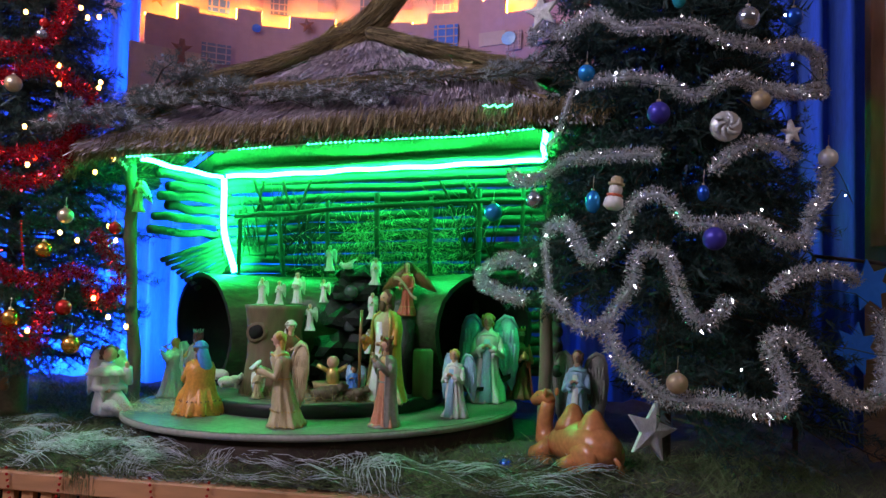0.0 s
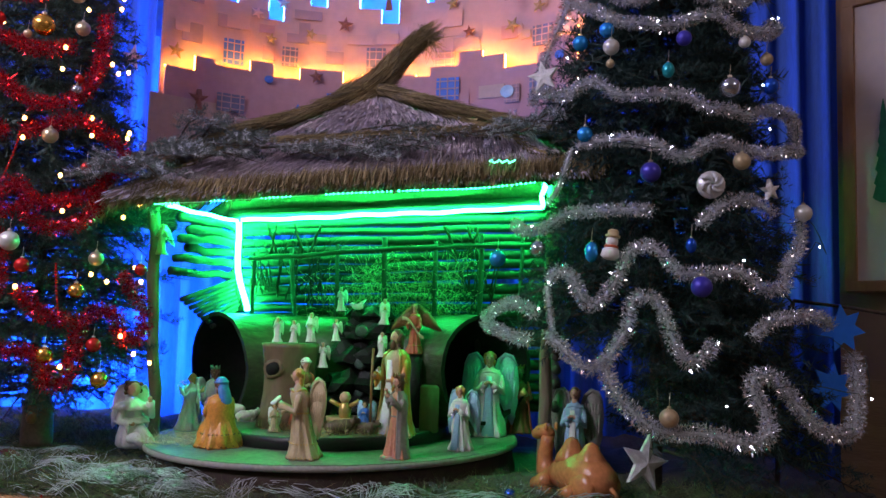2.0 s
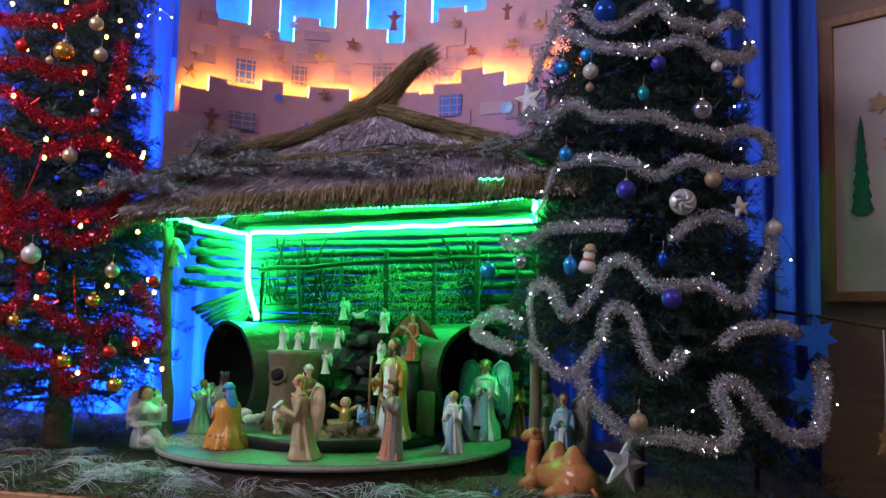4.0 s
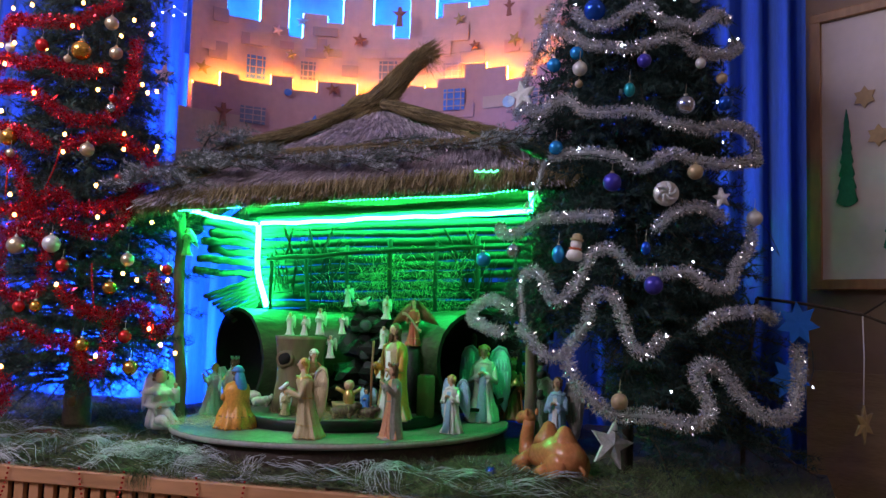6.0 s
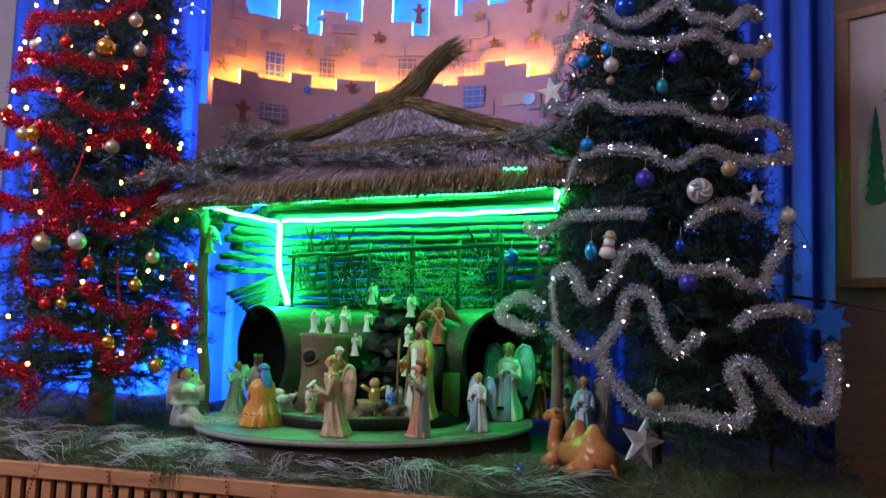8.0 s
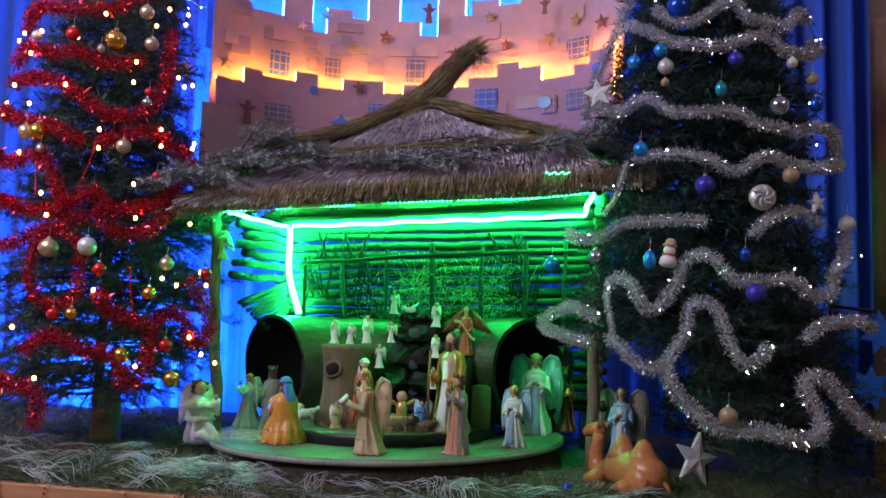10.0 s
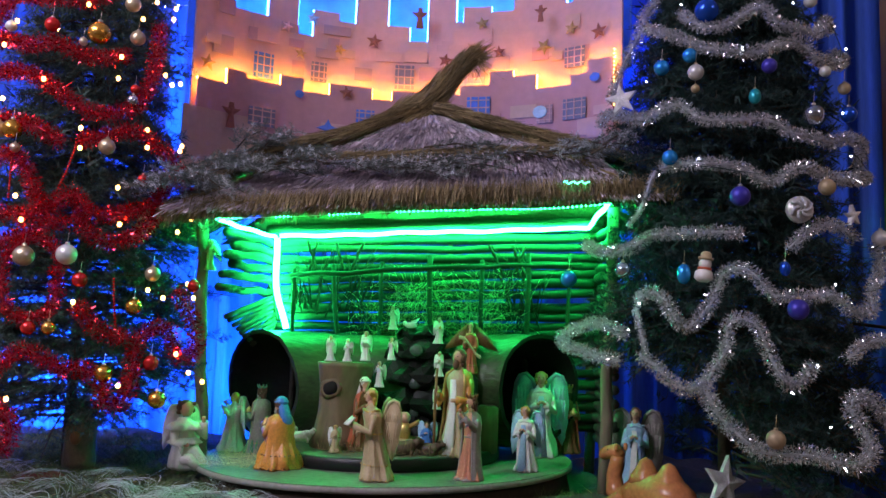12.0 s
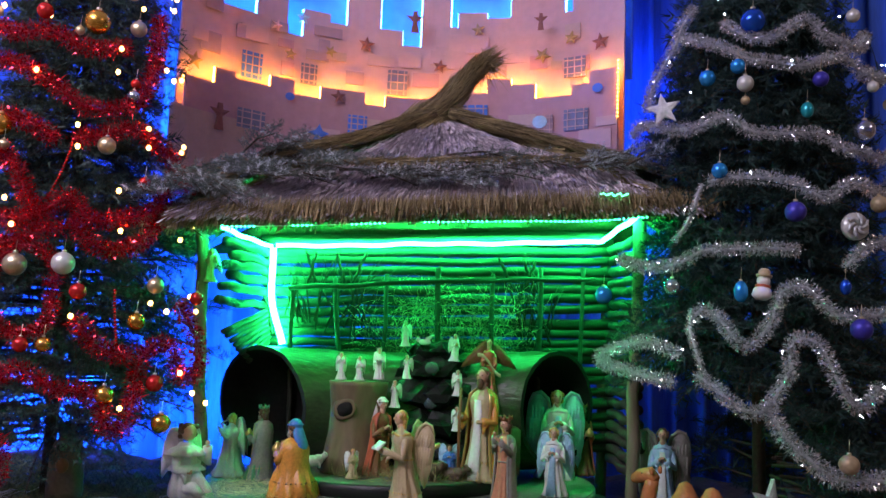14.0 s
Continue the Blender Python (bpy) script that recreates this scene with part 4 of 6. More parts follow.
# ---- stump with a knot hole ----
stump = group_base("tree_stump", dpos(-0.21, 0.075, IZ), "brown tree stump with a dark knot hole carrying little angels", "tree stump")
s = Shape()
rings = []
for k, (r, h) in enumerate([(0.115, 0.0), (0.1, 0.05), (0.088, 0.12), (0.086, 0.2), (0.094, 0.27), (0.096, 0.285)]):
    rings.append([(r * (1 + 0.06 * math.sin(3 * a + k * 0.3) + 0.03 * math.sin(7 * a)) * math.cos(a), r * (1 + 0.06 * math.sin(3 * a + k * 0.3) + 0.03 * math.sin(7 * a)) * math.sin(a), h) for a in [2 * math.pi * j / 28 for j in range(28)]])
s.rings(rings, STUMPW)
s.part("trunk", stump, "smooth brown wood")
s = Shape()
ring = lambda r, y: [(-0.022 + r * math.cos(a), y, 0.2 + r * (1.0 + 0.16 * math.sin(2 * a + 0.6)) * math.sin(a)) for a in [2 * math.pi * j / 14 for j in range(14)]]
s.rings([ring(0.042, -0.072), ring(0.032, -0.1), ring(0.023, -0.095)], STUMPW)
s.part("knot", stump, "raised knot ring")
# no opening is cut: a black plug stands in for the hole's shade
s = Shape()
s.rings([ring(0.025, -0.075), ring(0.0245, -0.097)], HOLLOW_SHADE)
s.part("knot_hole", stump, "black plug for the shade in the knot hole")

# ---- stepped rock fountain ----
fountain = group_base("rock_fountain", dpos(0.03, 0.2, IZ), "black stepped rock fountain with glinting water", "fountain")
rnd = random.Random(31)
for k, (w, d, z, h) in enumerate([(0.27, 0.2, 0.0, 0.11), (0.25, 0.18, 0.1, 0.1), (0.22, 0.16, 0.2, 0.1), (0.2, 0.14, 0.29, 0.08), (0.15, 0.11, 0.36, 0.06)]):
    for i in range(6):
        a = 2 * math.pi * i / 6 + k
        s = Shape()
        c = (w * 0.36 * math.cos(a), d * 0.3 * math.sin(a) + 0.03 * k * 0.5, z + h / 2)
        bm = bmesh.new()
        bmesh.ops.create_icosphere(bm, subdivisions=2, radius=1)
        for v in bm.verts:
            q = 1 + 0.75 * noise.noise(v.co * 1.5 + V((k * 3.1, i * 1.7, 0)))
            v.co = V((c[0] + v.co.x * w * 0.3 * q, c[1] + v.co.y * d * 0.36 * q, c[2] + v.co.z * h * 0.5 * q))
        me = bpy.data.meshes.new("rock")
        bm.to_mesh(me)
        bm.free()
        me.materials.append(ROCK)
        ob = new("rock", me)
        ob.parent = fountain
for z, w in ((0.335, 0.05), (0.22, 0.05), (0.12, 0.05)):
    s = Shape()
    s.ball((0.0, -0.055, z), (w * 0.5, 0.012, 0.022), WATER, 14, 8)
    s.part("water", fountain, "glinting running water")
s = Shape()
s.box((0, -0.085, 0.075), (0.08, 0.012, 0.014), GOLDP, bevel=0.005)
s.part("basin_lip", fountain, "yellow basin lip")


# ---- figurines: one plain mesh each ----
def arm(s, a, b, c, r, mat, hand=SKIN):
    """Sleeved arm from shoulder over elbow to hand, the cuff hanging open."""
    a, b, c = V(a), V(b), V(c)
    s.tube([a, a.lerp(b, 0.5) + V((0, 0, r * 0.15)), b, b.lerp(c, 0.55), b.lerp(c, 0.8)], [r * 1.15, r * 1.2, r * 1.1, r * 1.15, r * 1.3], mat, 10)
    s.tube([b.lerp(c, 0.74), c], [r * 0.62, r * 0.5], hand, 7)
    s.ball(c, (r * 0.62, r * 0.75, r * 0.62), hand, 8, 6)
    s.tube([b.lerp(c, 0.35), b.lerp(c, 0.62) - V((0, 0, r * 1.5)), b.lerp(c, 0.7) - V((0, 0, r * 3.2))], [r * 0.9, r * 1.05, r * 0.25], mat, 8, flat=0.6)


def wing(s, side, k, z, size, mat, spread=32.0, lift=0.0, back=0.075):
    """A raised wing: a domed leaf with a thick leading edge and two rows of feathers standing proud."""
    m = pose(side * 0.028 * k, back * k, z, 0, 0, side * spread) @ Matrix.Scale(side, 4, (1, 0, 0)) @ pose(0, 0, 0, 0, -lift)
    rim = [(0.0, -0.15), (0.06, 0.2), (0.17, 0.46), (0.33, 0.58), (0.48, 0.52), (0.57, 0.3), (0.58, 0.0), (0.57, -0.14), (0.52, -0.4), (0.52, -0.5), (0.44, -0.72), (0.43, -0.82), (0.34, -1.0), (0.27, -0.86), (0.17, -0.62), (0.07, -0.38)]
    s.plate([(x * size, y * size) for x, y in rim], 0.014 * k, mat, m, dome=0.012 * k)
    s.tube([m @ V((x * size, -0.004 * k, y * size)) for x, y in rim[:6]], [0.012 * k, 0.017 * k, 0.02 * k, 0.02 * k, 0.017 * k, 0.008 * k], mat, 8, flat=0.8)
    for count, top, low in ((6, 0.28, 0.0), (6, -0.02, -0.55)):
        for i in range(count):
            x0 = (0.09 + 0.078 * i) * size
            x1 = x0 + (0.03 - 0.015 * i) * size
            end = low * size * (0.75 + 0.3 * math.sin(0.5 + 0.5 * i))
            s.tube([m @ V((x0 + (x1 - x0) * q, -0.012 * k, top * size + (end - top * size) * q)) for q in (0.0, 0.5, 0.9, 1.0)], [0.02 * size, 0.036 * size, 0.03 * size, 0.008 * size], mat, 6, flat=0.45)


def figure(h, robe, cloak=None, hair=HAIRB, wings=None, wing_size=0.42, head_cover=None, crown=None, kneel=False, hold="pray", under=None, lean=0.0, slim=1.0, bare_feet=False, spread=32.0, lift=0.0, trim=None, beard=None):
    """A small standing or kneeling statue of height h, facing -y."""
    s = Shape()
    k = h / 0.83 if not kneel else h / 0.64
    sh = 0.62 * k if not kneel else 0.43 * k
    w = 0.105 * k * slim
    g = random.Random(int(h * 9999) + len(robe.name))
    folds, ph, sway = g.choice((9, 10, 11)), g.uniform(0, 6), g.uniform(-0.02, 0.02) * k
    # robe with folds that deepen and wander towards the hem
    prof = [(1.42, 0.0), (1.5, 0.03), (1.36, 0.1), (1.18, 0.22), (1.04, 0.34), (0.95, 0.46), (0.9, 0.56), (0.8, 0.66), (0.84, 0.76), (0.98, 0.87), (1.0, 0.94), (0.76, 1.0), (0.38, 1.05), (0.3, 1.1)]
    if kneel:
        prof = [(1.6, 0.0), (1.7, 0.04), (1.62, 0.16), (1.5, 0.28), (1.3, 0.42), (1.08, 0.56), (0.98, 0.68), (1.0, 0.8), (1.08, 0.9), (0.98, 0.96), (0.7, 1.0), (0.4, 1.05), (0.3, 1.1)]
    rings, seg = [], 56
    for r, u in prof:
        down = max(0.0, 1 - u / 0.8)
        ring = []
        for j in range(seg):
            a = 2 * math.pi * j / seg
            f = 0.42 * math.sin(folds * a + ph + 3.0 * u + math.sin(2 * a + ph)) + 0.25 * math.sin((folds * 2 - 3) * a + 2 * ph - 4 * u) + 1.1 * noise.noise(V((1.7 * math.cos(a) + ph, 1.7 * math.sin(a), 2.6 * u))) + 0.5 * noise.noise(V((4 * math.cos(a), 4 * math.sin(a) + ph, 7 * u)))
            q = w * r * (1 + 0.25 * down * f + 0.05 * f)
            depth = 0.8 + 0.12 * down if not kneel else 1.0
            ring.append((q * math.cos(a) * (1.0 if u < 0.62 else 1.06) + sway * down, q * depth * math.sin(a) - lean * u * sh + (0.25 * w * down if kneel else 0), u * sh))
        rings.append(ring)
    s.rings(rings, robe)
    if under:
        s.tube([(0, -w * 0.72 - lean * sh * 0.9, sh * 0.93), (0, -w * 0.72 - lean * sh * 0.6, sh * 0.6), (0, -w * 0.98, sh * 0.3), (0, -w * 1.2, 0.012 * k)], [w * 0.3, w * 0.34, w * 0.44, w * 0.6], under, 12, flat=0.42)
    # belt and girdle ends
    s.tube([(w * 0.86 * math.cos(a) * 1.0, w * 0.72 * math.sin(a) - lean * sh * 0.66, sh * 0.66) for a in [2 * math.pi * j / 20 for j in range(21)]], 0.008 * k, trim or cloak or robe, 6)
    top = sh * 1.1
    hc = V((0, -lean * top - 0.012 * k, top + 0.062 * k))
    s.tube([(0, -lean * sh, sh * 1.02), hc - V((0, 0, 0.03 * k))], [0.034 * k, 0.03 * k], SKIN, 10)
    s.ball(hc, (0.043 * k, 0.049 * k, 0.058 * k), SKIN, 16, 12)
    s.ball(hc + V((0, -0.012 * k, -0.034 * k)), (0.027 * k, 0.032 * k, 0.026 * k), SKIN, 10, 8)
    s.ball(hc + V((0, -0.05 * k, -0.004 * k)), (0.008 * k, 0.012 * k, 0.014 * k), SKIN, 8, 6)
    for sd in (-1, 1):
        s.ball(hc + V((sd * 0.018 * k, -0.043 * k, 0.008 * k)), (0.007 * k, 0.004 * k, 0.005 * k), HAIRB, 6, 5)
    # hair as a cap of locks
    s.ball(hc + V((0, 0.014 * k, 0.015 * k)), (0.05 * k, 0.049 * k, 0.056 * k), hair, 14, 10)
    for i in range(22):
        a, up = radians(g.uniform(-25, 205)), g.uniform(-0.06, 0.028) * k
        rr = 0.05 * k * math.cos(up / (0.075 * k))
        s.ball(hc + V((rr * math.cos(a), 0.006 * k + rr * math.sin(a), up + 0.006 * k)), (0.017 * k, 0.017 * k, 0.024 * k), hair, 7, 5)
    s.ball(hc + V((0, 0.035 * k, -0.06 * k)), (0.045 * k, 0.028 * k, 0.06 * k), hair, 10, 8)
    if beard:
        s.ball(hc + V((0, -0.036 * k, -0.052 * k)), (0.028 * k, 0.022 * k, 0.045 * k), beard, 10, 8)
    if cloak:
        n, rows = 25, []
        for i, (r, u) in enumerate([(0.5, 1.06), (1.0, 0.99), (1.14, 0.86), (1.06, 0.66), (1.16, 0.42), (1.34, 0.2), (1.55, 0.02)]):
            r *= (1.15 - 0.15 * u) if kneel else 1.0
            rows.append([(w * r * (1 + 0.07 * (1 - u) * math.sin(8 * a + i * 0.5 + ph)) * math.sin(a), w * r * 0.9 * -math.cos(a) - lean * u * sh + (0.25 * w * (1 - u) if kneel else 0), u * sh) for a in [radians(58 + 244 * j / (n - 1)) for j in range(n)]])
        s.rings(rows, cloak, caps=False, closed=False)
        s.rings([[(x * 1.07, y * 1.07, z) for x, y, z in reversed(r)] for r in rows], cloak, caps=False, closed=False)
        for e in (0, n - 1):
            s.tube([V(r[e]) * 1.0 for r in rows], [0.006 * k] + [0.012 * k] * (len(rows) - 1), trim or cloak, 6)
    else:
        s.tube([(w * 0.8 * math.cos(a), w * 0.66 * math.sin(a) - lean * sh, sh * (0.985 + 0.02 * math.sin(3 * a))) for a in [2 * math.pi * j / 18 for j in range(19)]], 0.014 * k, trim or robe, 6)
    grips = {"pray": ((-0.1, 0.13, 0.84), (0.1, 0.13, 0.84)), "book": ((-0.35, 0.2, 0.8), (0.35, 0.2, 0.8)), "flute": ((-0.05, 0.14, 1.08), (0.5, 0.17, 1.02)), "gift": ((-0.25, 0.17, 0.76), (0.25, 0.17, 0.76)), "scroll": ((-0.95, 0.13, 0.78), (0.9, 0.13, 0.66)), "staff": ((-0.9, 0.16, 0.74), (0.35, 0.12, 0.68)), "low": ((-0.4, 0.14, 0.5), (0.4, 0.14, 0.5))}[hold]
    for sd, (gx, gy, gz) in zip((-1, 1), grips):
        a = (sd * w * 0.86, -lean * sh, sh * 0.93)
        b = (sd * w * 1.2, -0.03 * k - lean * sh, sh * (0.68 if gz < 0.95 else 0.78))
        arm(s, a, b, (gx * w, -gy * k - lean * sh, gz * sh), 0.027 * k, cloak if cloak and hold != "pray" else robe)
    if trim:
        for e in range(0, seg, 2):
            for ring in (rings[1], rings[3]):
                s.ball(V(ring[e]) * 1.005, 0.0085 * k, trim, 5, 4)
    if head_cover:
        s.ball(hc + V((0, 0.016 * k, 0.022 * k)), (0.059 * k, 0.058 * k, 0.058 * k), head_cover, 14, 10)
        s.tube([hc + V((0, 0.03 * k, 0.03 * k)), hc + V((0, 0.06 * k, -0.05 * k)), (0, 0.09 * k - lean * sh, sh * 0.94), (0, 0.1 * k - lean * sh, sh * 0.74)], [0.046 * k, 0.058 * k, 0.06 * k, 0.02 * k], head_cover, 12, flat=0.6)
        s.tube([hc + V((0.055 * k * math.cos(a), 0.012 * k + 0.055 * k * math.sin(a), 0.03 * k)) for a in [2 * math.pi * j / 14 for j in range(15)]], 0.012 * k, head_cover, 6)
    if crown:
        s.lathe([(0.05 * k, 0), (0.053 * k, 0.02 * k), (0.05 * k, 0.024 * k)], crown, hc + V((0, 0.008 * k, 0.036 * k)), 16)
        for j in range(7):
            a = 2 * math.pi * j / 7
            s.tube([hc + V((0.05 * k * math.cos(a), 0.008 * k + 0.05 * k * math.sin(a), 0.05 * k)), hc + V((0.06 * k * math.cos(a), 0.008 * k + 0.06 * k * math.sin(a), 0.09 * k))], [0.014 * k, 0.003 * k], crown, 6)
    if wings:
        for sd in (-1, 1):
            wing(s, sd, k, sh * 0.8 + 0.02 * k, wing_size * k, wings, spread, lift, 0.08 - lean * 0.5)
    if hold == "book":
        for sd in (-1, 1):
            s.box((sd * 0.042 * k, -0.205 * k - lean * sh, sh * 0.84), (0.088 * k, 0.016 * k, 0.1 * k), WHITE, pose(0, 0, 0, -48, 0, sd * 16), 0.004 * k)
    if hold == "flute":
        s.tube([hc + V((0, -0.05 * k, -0.024 * k)), hc + V((0.12 * k, -0.13 * k, -0.06 * k))], 0.009 * k, GOLDP, 7)
    if hold == "staff":
        s.tube([(-0.9 * w, -0.17 * k, 0), (-0.92 * w, -0.172 * k, 0.4 * k), (-0.9 * w, -0.165 * k, 0.66 * k)], 0.011 * k, BROWNP, 7)
    if hold == "gift":
        s.lathe([(0.02 * k, 0), (0.045 * k, 0.02 * k), (0.047 * k, 0.05 * k), (0.02 * k, 0.075 * k), (0.022 * k, 0.085 * k), (0.004 * k, 0.1 * k)], GOLDP, (0, -0.185 * k - lean * sh, sh * 0.74), 14)
    if hold == "scroll":
        rows = []
        for i in range(13):
            t = i / 12
            x, z = (t - 0.5) * 4.2 * w, sh * (0.86 - 0.42 * t) + 0.05 * k * math.sin(5.5 * t)
            y = -0.15 * k - 0.02 * k * math.sin(6 * t)
            rows.append([(x, y, z), (x, y - 0.01 * k, z + 0.055 * k), (x, y - 0.002 * k, z + 0.057 * k), (x, y + 0.008 * k, z)])
        s.rings(rows, IVORY)
    if bare_feet:
        for sd in (-1, 1):
            s.ball((sd * w * 0.5, -w * 1.25, 0.018 * k), (0.024 * k, 0.05 * k, 0.018 * k), SKIN, 8, 6)
        s.lathe([(w * 1.5, -0.002), (w * 1.56, 0.012 * k), (w * 1.3, 0.022 * k)], GREYP, (0, -w * 0.2, 0), 20, 5, 0.1)
    return s


def seated_cherub(h):
    """A cherub sitting with drawn-up legs, a ruffled collar and small spread wings."""
    s = Shape()
    k = h / 0.62
    s.lathe([(0.1, 0.0), (0.13, 0.03), (0.125, 0.1), (0.1, 0.2), (0.085, 0.3), (0.09, 0.38), (0.05, 0.44)], WHITE, seg=40, folds=8, amp=0.12, lean=(-0.05, 0), phase=1.0)
    s.lathe([(0.15, 0.0), (0.165, 0.012), (0.12, 0.05), (0.05, 0.08)], WHITE, (-0.02, -0.01, 0.34), 40, 9, 0.16)
    s.lathe([(0.125, 0.0), (0.14, 0.012), (0.1, 0.05)], WHITE, (-0.01, -0.01, 0.22), 40, 9, 0.18)
    hc = V((-0.015, -0.02, 0.515))
    s.ball(hc, (0.06, 0.062, 0.068), SKIN, 16, 12)
    g = random.Random(3)
    s.ball(hc + V((0, 0.014, 0.014)), (0.066, 0.062, 0.066), HAIRB, 14, 10)
    for i in range(20):
        a = radians(g.uniform(-20, 200))
        s.ball(hc + V((0.062 * math.cos(a), 0.01 + 0.06 * math.sin(a), g.uniform(-0.04, 0.06))), 0.022, HAIRB, 7, 5)
    s.ball(hc + V((0, -0.062, -0.006)), (0.011, 0.013, 0.013), SKIN, 7, 5)
    arm(s, (0.075, -0.02, 0.36), (0.14, -0.07, 0.28), (0.11, -0.11, 0.44), 0.032, WHITE)
    arm(s, (-0.1, -0.02, 0.36), (-0.13, -0.08, 0.24), (-0.03, -0.13, 0.22), 0.032, WHITE)
    s.tube([(-0.03, -0.03, 0.12), (0.05, -0.1, 0.17), (0.13, -0.12, 0.06), (0.15, -0.13, 0.0)], [0.06, 0.055, 0.042, 0.03], WHITE, 12)
    s.tube([(-0.06, -0.04, 0.08), (0.0, -0.13, 0.1), (0.07, -0.15, 0.02)], [0.06, 0.05, 0.036], WHITE, 12)
    s.ball((0.17, -0.15, 0.0), (0.025, 0.045, 0.02), SKIN, 8, 6)
    for sd in (-1, 1):
        wing(s, sd, 0.9, 0.38, 0.25, WHITE, 20, 12)
    s.v = [(x * k, y * k, z * k) for x, y, z in s.v]
    return s


FZ = TZ + 0.001


def place(s, name, x, y, z, rz, label, category="figurine", group=""):
    if z == FZ:
        z += 0.022 * (x - TX)
    return s.thing(name, dpos(x, y, z, rz), label, category, group)


place(figure(0.215, WHITE, None, HAIRY, WHITE, 0.34, hold="flute", slim=1.5, spread=30, lift=24), "angel_figurine", -0.655, 0.24, FZ, -80, "white robed angel playing a flute on the turntable")
place(figure(0.235, ORANGE, ORANGE, HAIRB, head_cover=BLUEP, kneel=True, hold="gift", trim=BROWNP, beard=GREYP), "king_figurine", -0.362, -0.135, FZ, -122, "kneeling king in an orange cloak and blue scarf")
place(figure(0.245, GREENP, GREYP, HAIRB, crown=GREENP, hold="gift", beard=GREYP, trim=GOLDP), "king_figurine", -0.53, 0.17, FZ, -110, "grey bearded king with a green crown standing")
place(figure(0.272, IVORY, None, HAIRY, IVORY, 0.34, hold="book", lean=0.12, slim=1.05, trim=GOLDP, spread=48), "angel_figurine", -0.008, -0.3, FZ, -68, "ivory gilt angel reading from an open book")
place(figure(0.253, TERRA, GREYP, HAIRB, hold="flute", slim=0.86, bare_feet=True, crown=BROWNP), "shepherd_figurine", 0.261, -0.24, FZ, -48, "shepherd boy in a terracotta robe and grey cloak")
place(figure(0.21, WHITE, None, HAIRY, BLUEW, 0.36, slim=1.05, under=BLUEW, spread=14, lift=10), "angel_figurine", 0.421, -0.04, FZ, -18, "small angel with pale blue wings and orange hair")
place(figure(0.312, WHITE, None, HAIRY, BLUEW, 0.44, under=BLUEW, slim=1.08, spread=8, lift=6), "angel_figurine", 0.472, 0.325, FZ, 2, "tall praying angel in white and pale blue")
place(figure(0.255, BROWNP, REDP, HAIRB, crown=GOLDP, hold="gift", beard=HAIRB), "king_figurine", 0.575, 0.43, FZ, 20, "brown robed king with a gilt crown holding a gift")
place(figure(0.265, GREYP, GREENP, HAIRB, head_cover=GREENP, hold="gift"), "king_figurine", 0.49, 0.475, FZ, 30, "dark robed king in a green turban")

place(seated_cherub(0.235), "angel_figurine", -0.69, -0.1, 0.868, 42, "white cherub sitting at the turntable's edge")
place(figure(0.265, BLUEW, None, HAIRB, GREYP, 0.44, under=WHITE, slim=0.95, spread=6, lift=4), "angel_figurine", 0.785, 0.09, 0.86, -15, "praying angel in turquoise with grey wings")

place(figure(0.245, BROWNP, REDP, HAIRB, head_cover=WHITE, lean=0.12, slim=0.9), "mary_figurine", -0.13, 0.0, IZ, 40, "brown robed woman with a white veil")
place(figure(0.355, IVORY, ORANGE, HAIRB, hold="staff", slim=0.95, beard=HAIRB, trim=GOLDP, under=WHITE), "joseph_figurine", 0.2, -0.02, IZ, -32, "bearded man in an orange cloak with a staff")
place(figure(0.185, REDP, None, HAIRB, BROWNP, 0.4, hold="scroll", slim=0.8, trim=GOLDP, spread=4, lift=50), "angel_figurine", 0.22, 0.16, 1.205, 0, "red robed angel with a scroll and dark wings")
place(figure(0.09, IVORY, None, HAIRY, WHITE, 0.36, slim=1.1), "angel_figurine", -0.19, -0.09, IZ, 20, "small white angel by the stump")
place(figure(0.09, BLUEP, None, HAIRB, BLUEW, 0.42, kneel=True), "angel_figurine", 0.1, -0.03, IZ + 0.02, 0, "small kneeling angel in bright blue")
s = Shape()
s.box((0, 0, 0.13), (0.06, 0.06, 0.26), ROCK, bevel=0.014)
place(s, "pedestal", 0.22, 0.16, IZ - 0.005, 0, "dark rock block under the red angel", "pedestal")
s = Shape()
s.box((0, 0, 0.08), (0.065, 0.06, 0.16), STUMPW, bevel=0.008)
place(s, "pedestal", 0.29, 0.11, IZ - 0.003, 12, "squared wooden block on the inner platform", "pedestal")

for x, y, z, rz, k, hold in ((-0.268, 0.1, IZ + 0.287, 10, 0.92, "flute"), (-0.207, 0.1, IZ + 0.287, -5, 0.82, "pray"), (-0.143, 0.1, IZ + 0.292, 5, 1.06, "book"), (-0.051, 0.1, IZ + 0.298, -20, 0.8, "flute"), (-0.068, 0.2, IZ + 0.405, -10, 0.9, "flute"),
                             (0.105, 0.175, IZ + 0.36, 15, 0.95, "gift"), (-0.085, 0.07, IZ + 0.205, -15, 0.9, "flute"), (0.118, 0.1, IZ + 0.248, 10, 0.88, "pray"), (0.118, 0.07, IZ + 0.138, 5, 0.8, "flute")):
    s = figure(0.1 * k, WHITE, None, HAIRP, WHITE, 0.3, slim=0.95, hold=hold, spread=40, lift=8)
    place(s, "little_angel", x, y, z, rz, "little white glazed angel figurine", group="little white angels")
s = Shape()
s.ball((0, 0, 0.012), (0.022, 0.01, 0.011), WHITE)
s.ball((-0.022, 0, 0.02), 0.008, WHITE)
for sd in (-1, 1):
    s.plate([(-0.012, 0), (0.014, 0), (0.03, 0.03), (0.012, 0.02)], 0.003, WHITE, pose(0, sd * 0.008, 0.014, sd * 35), 0.002)
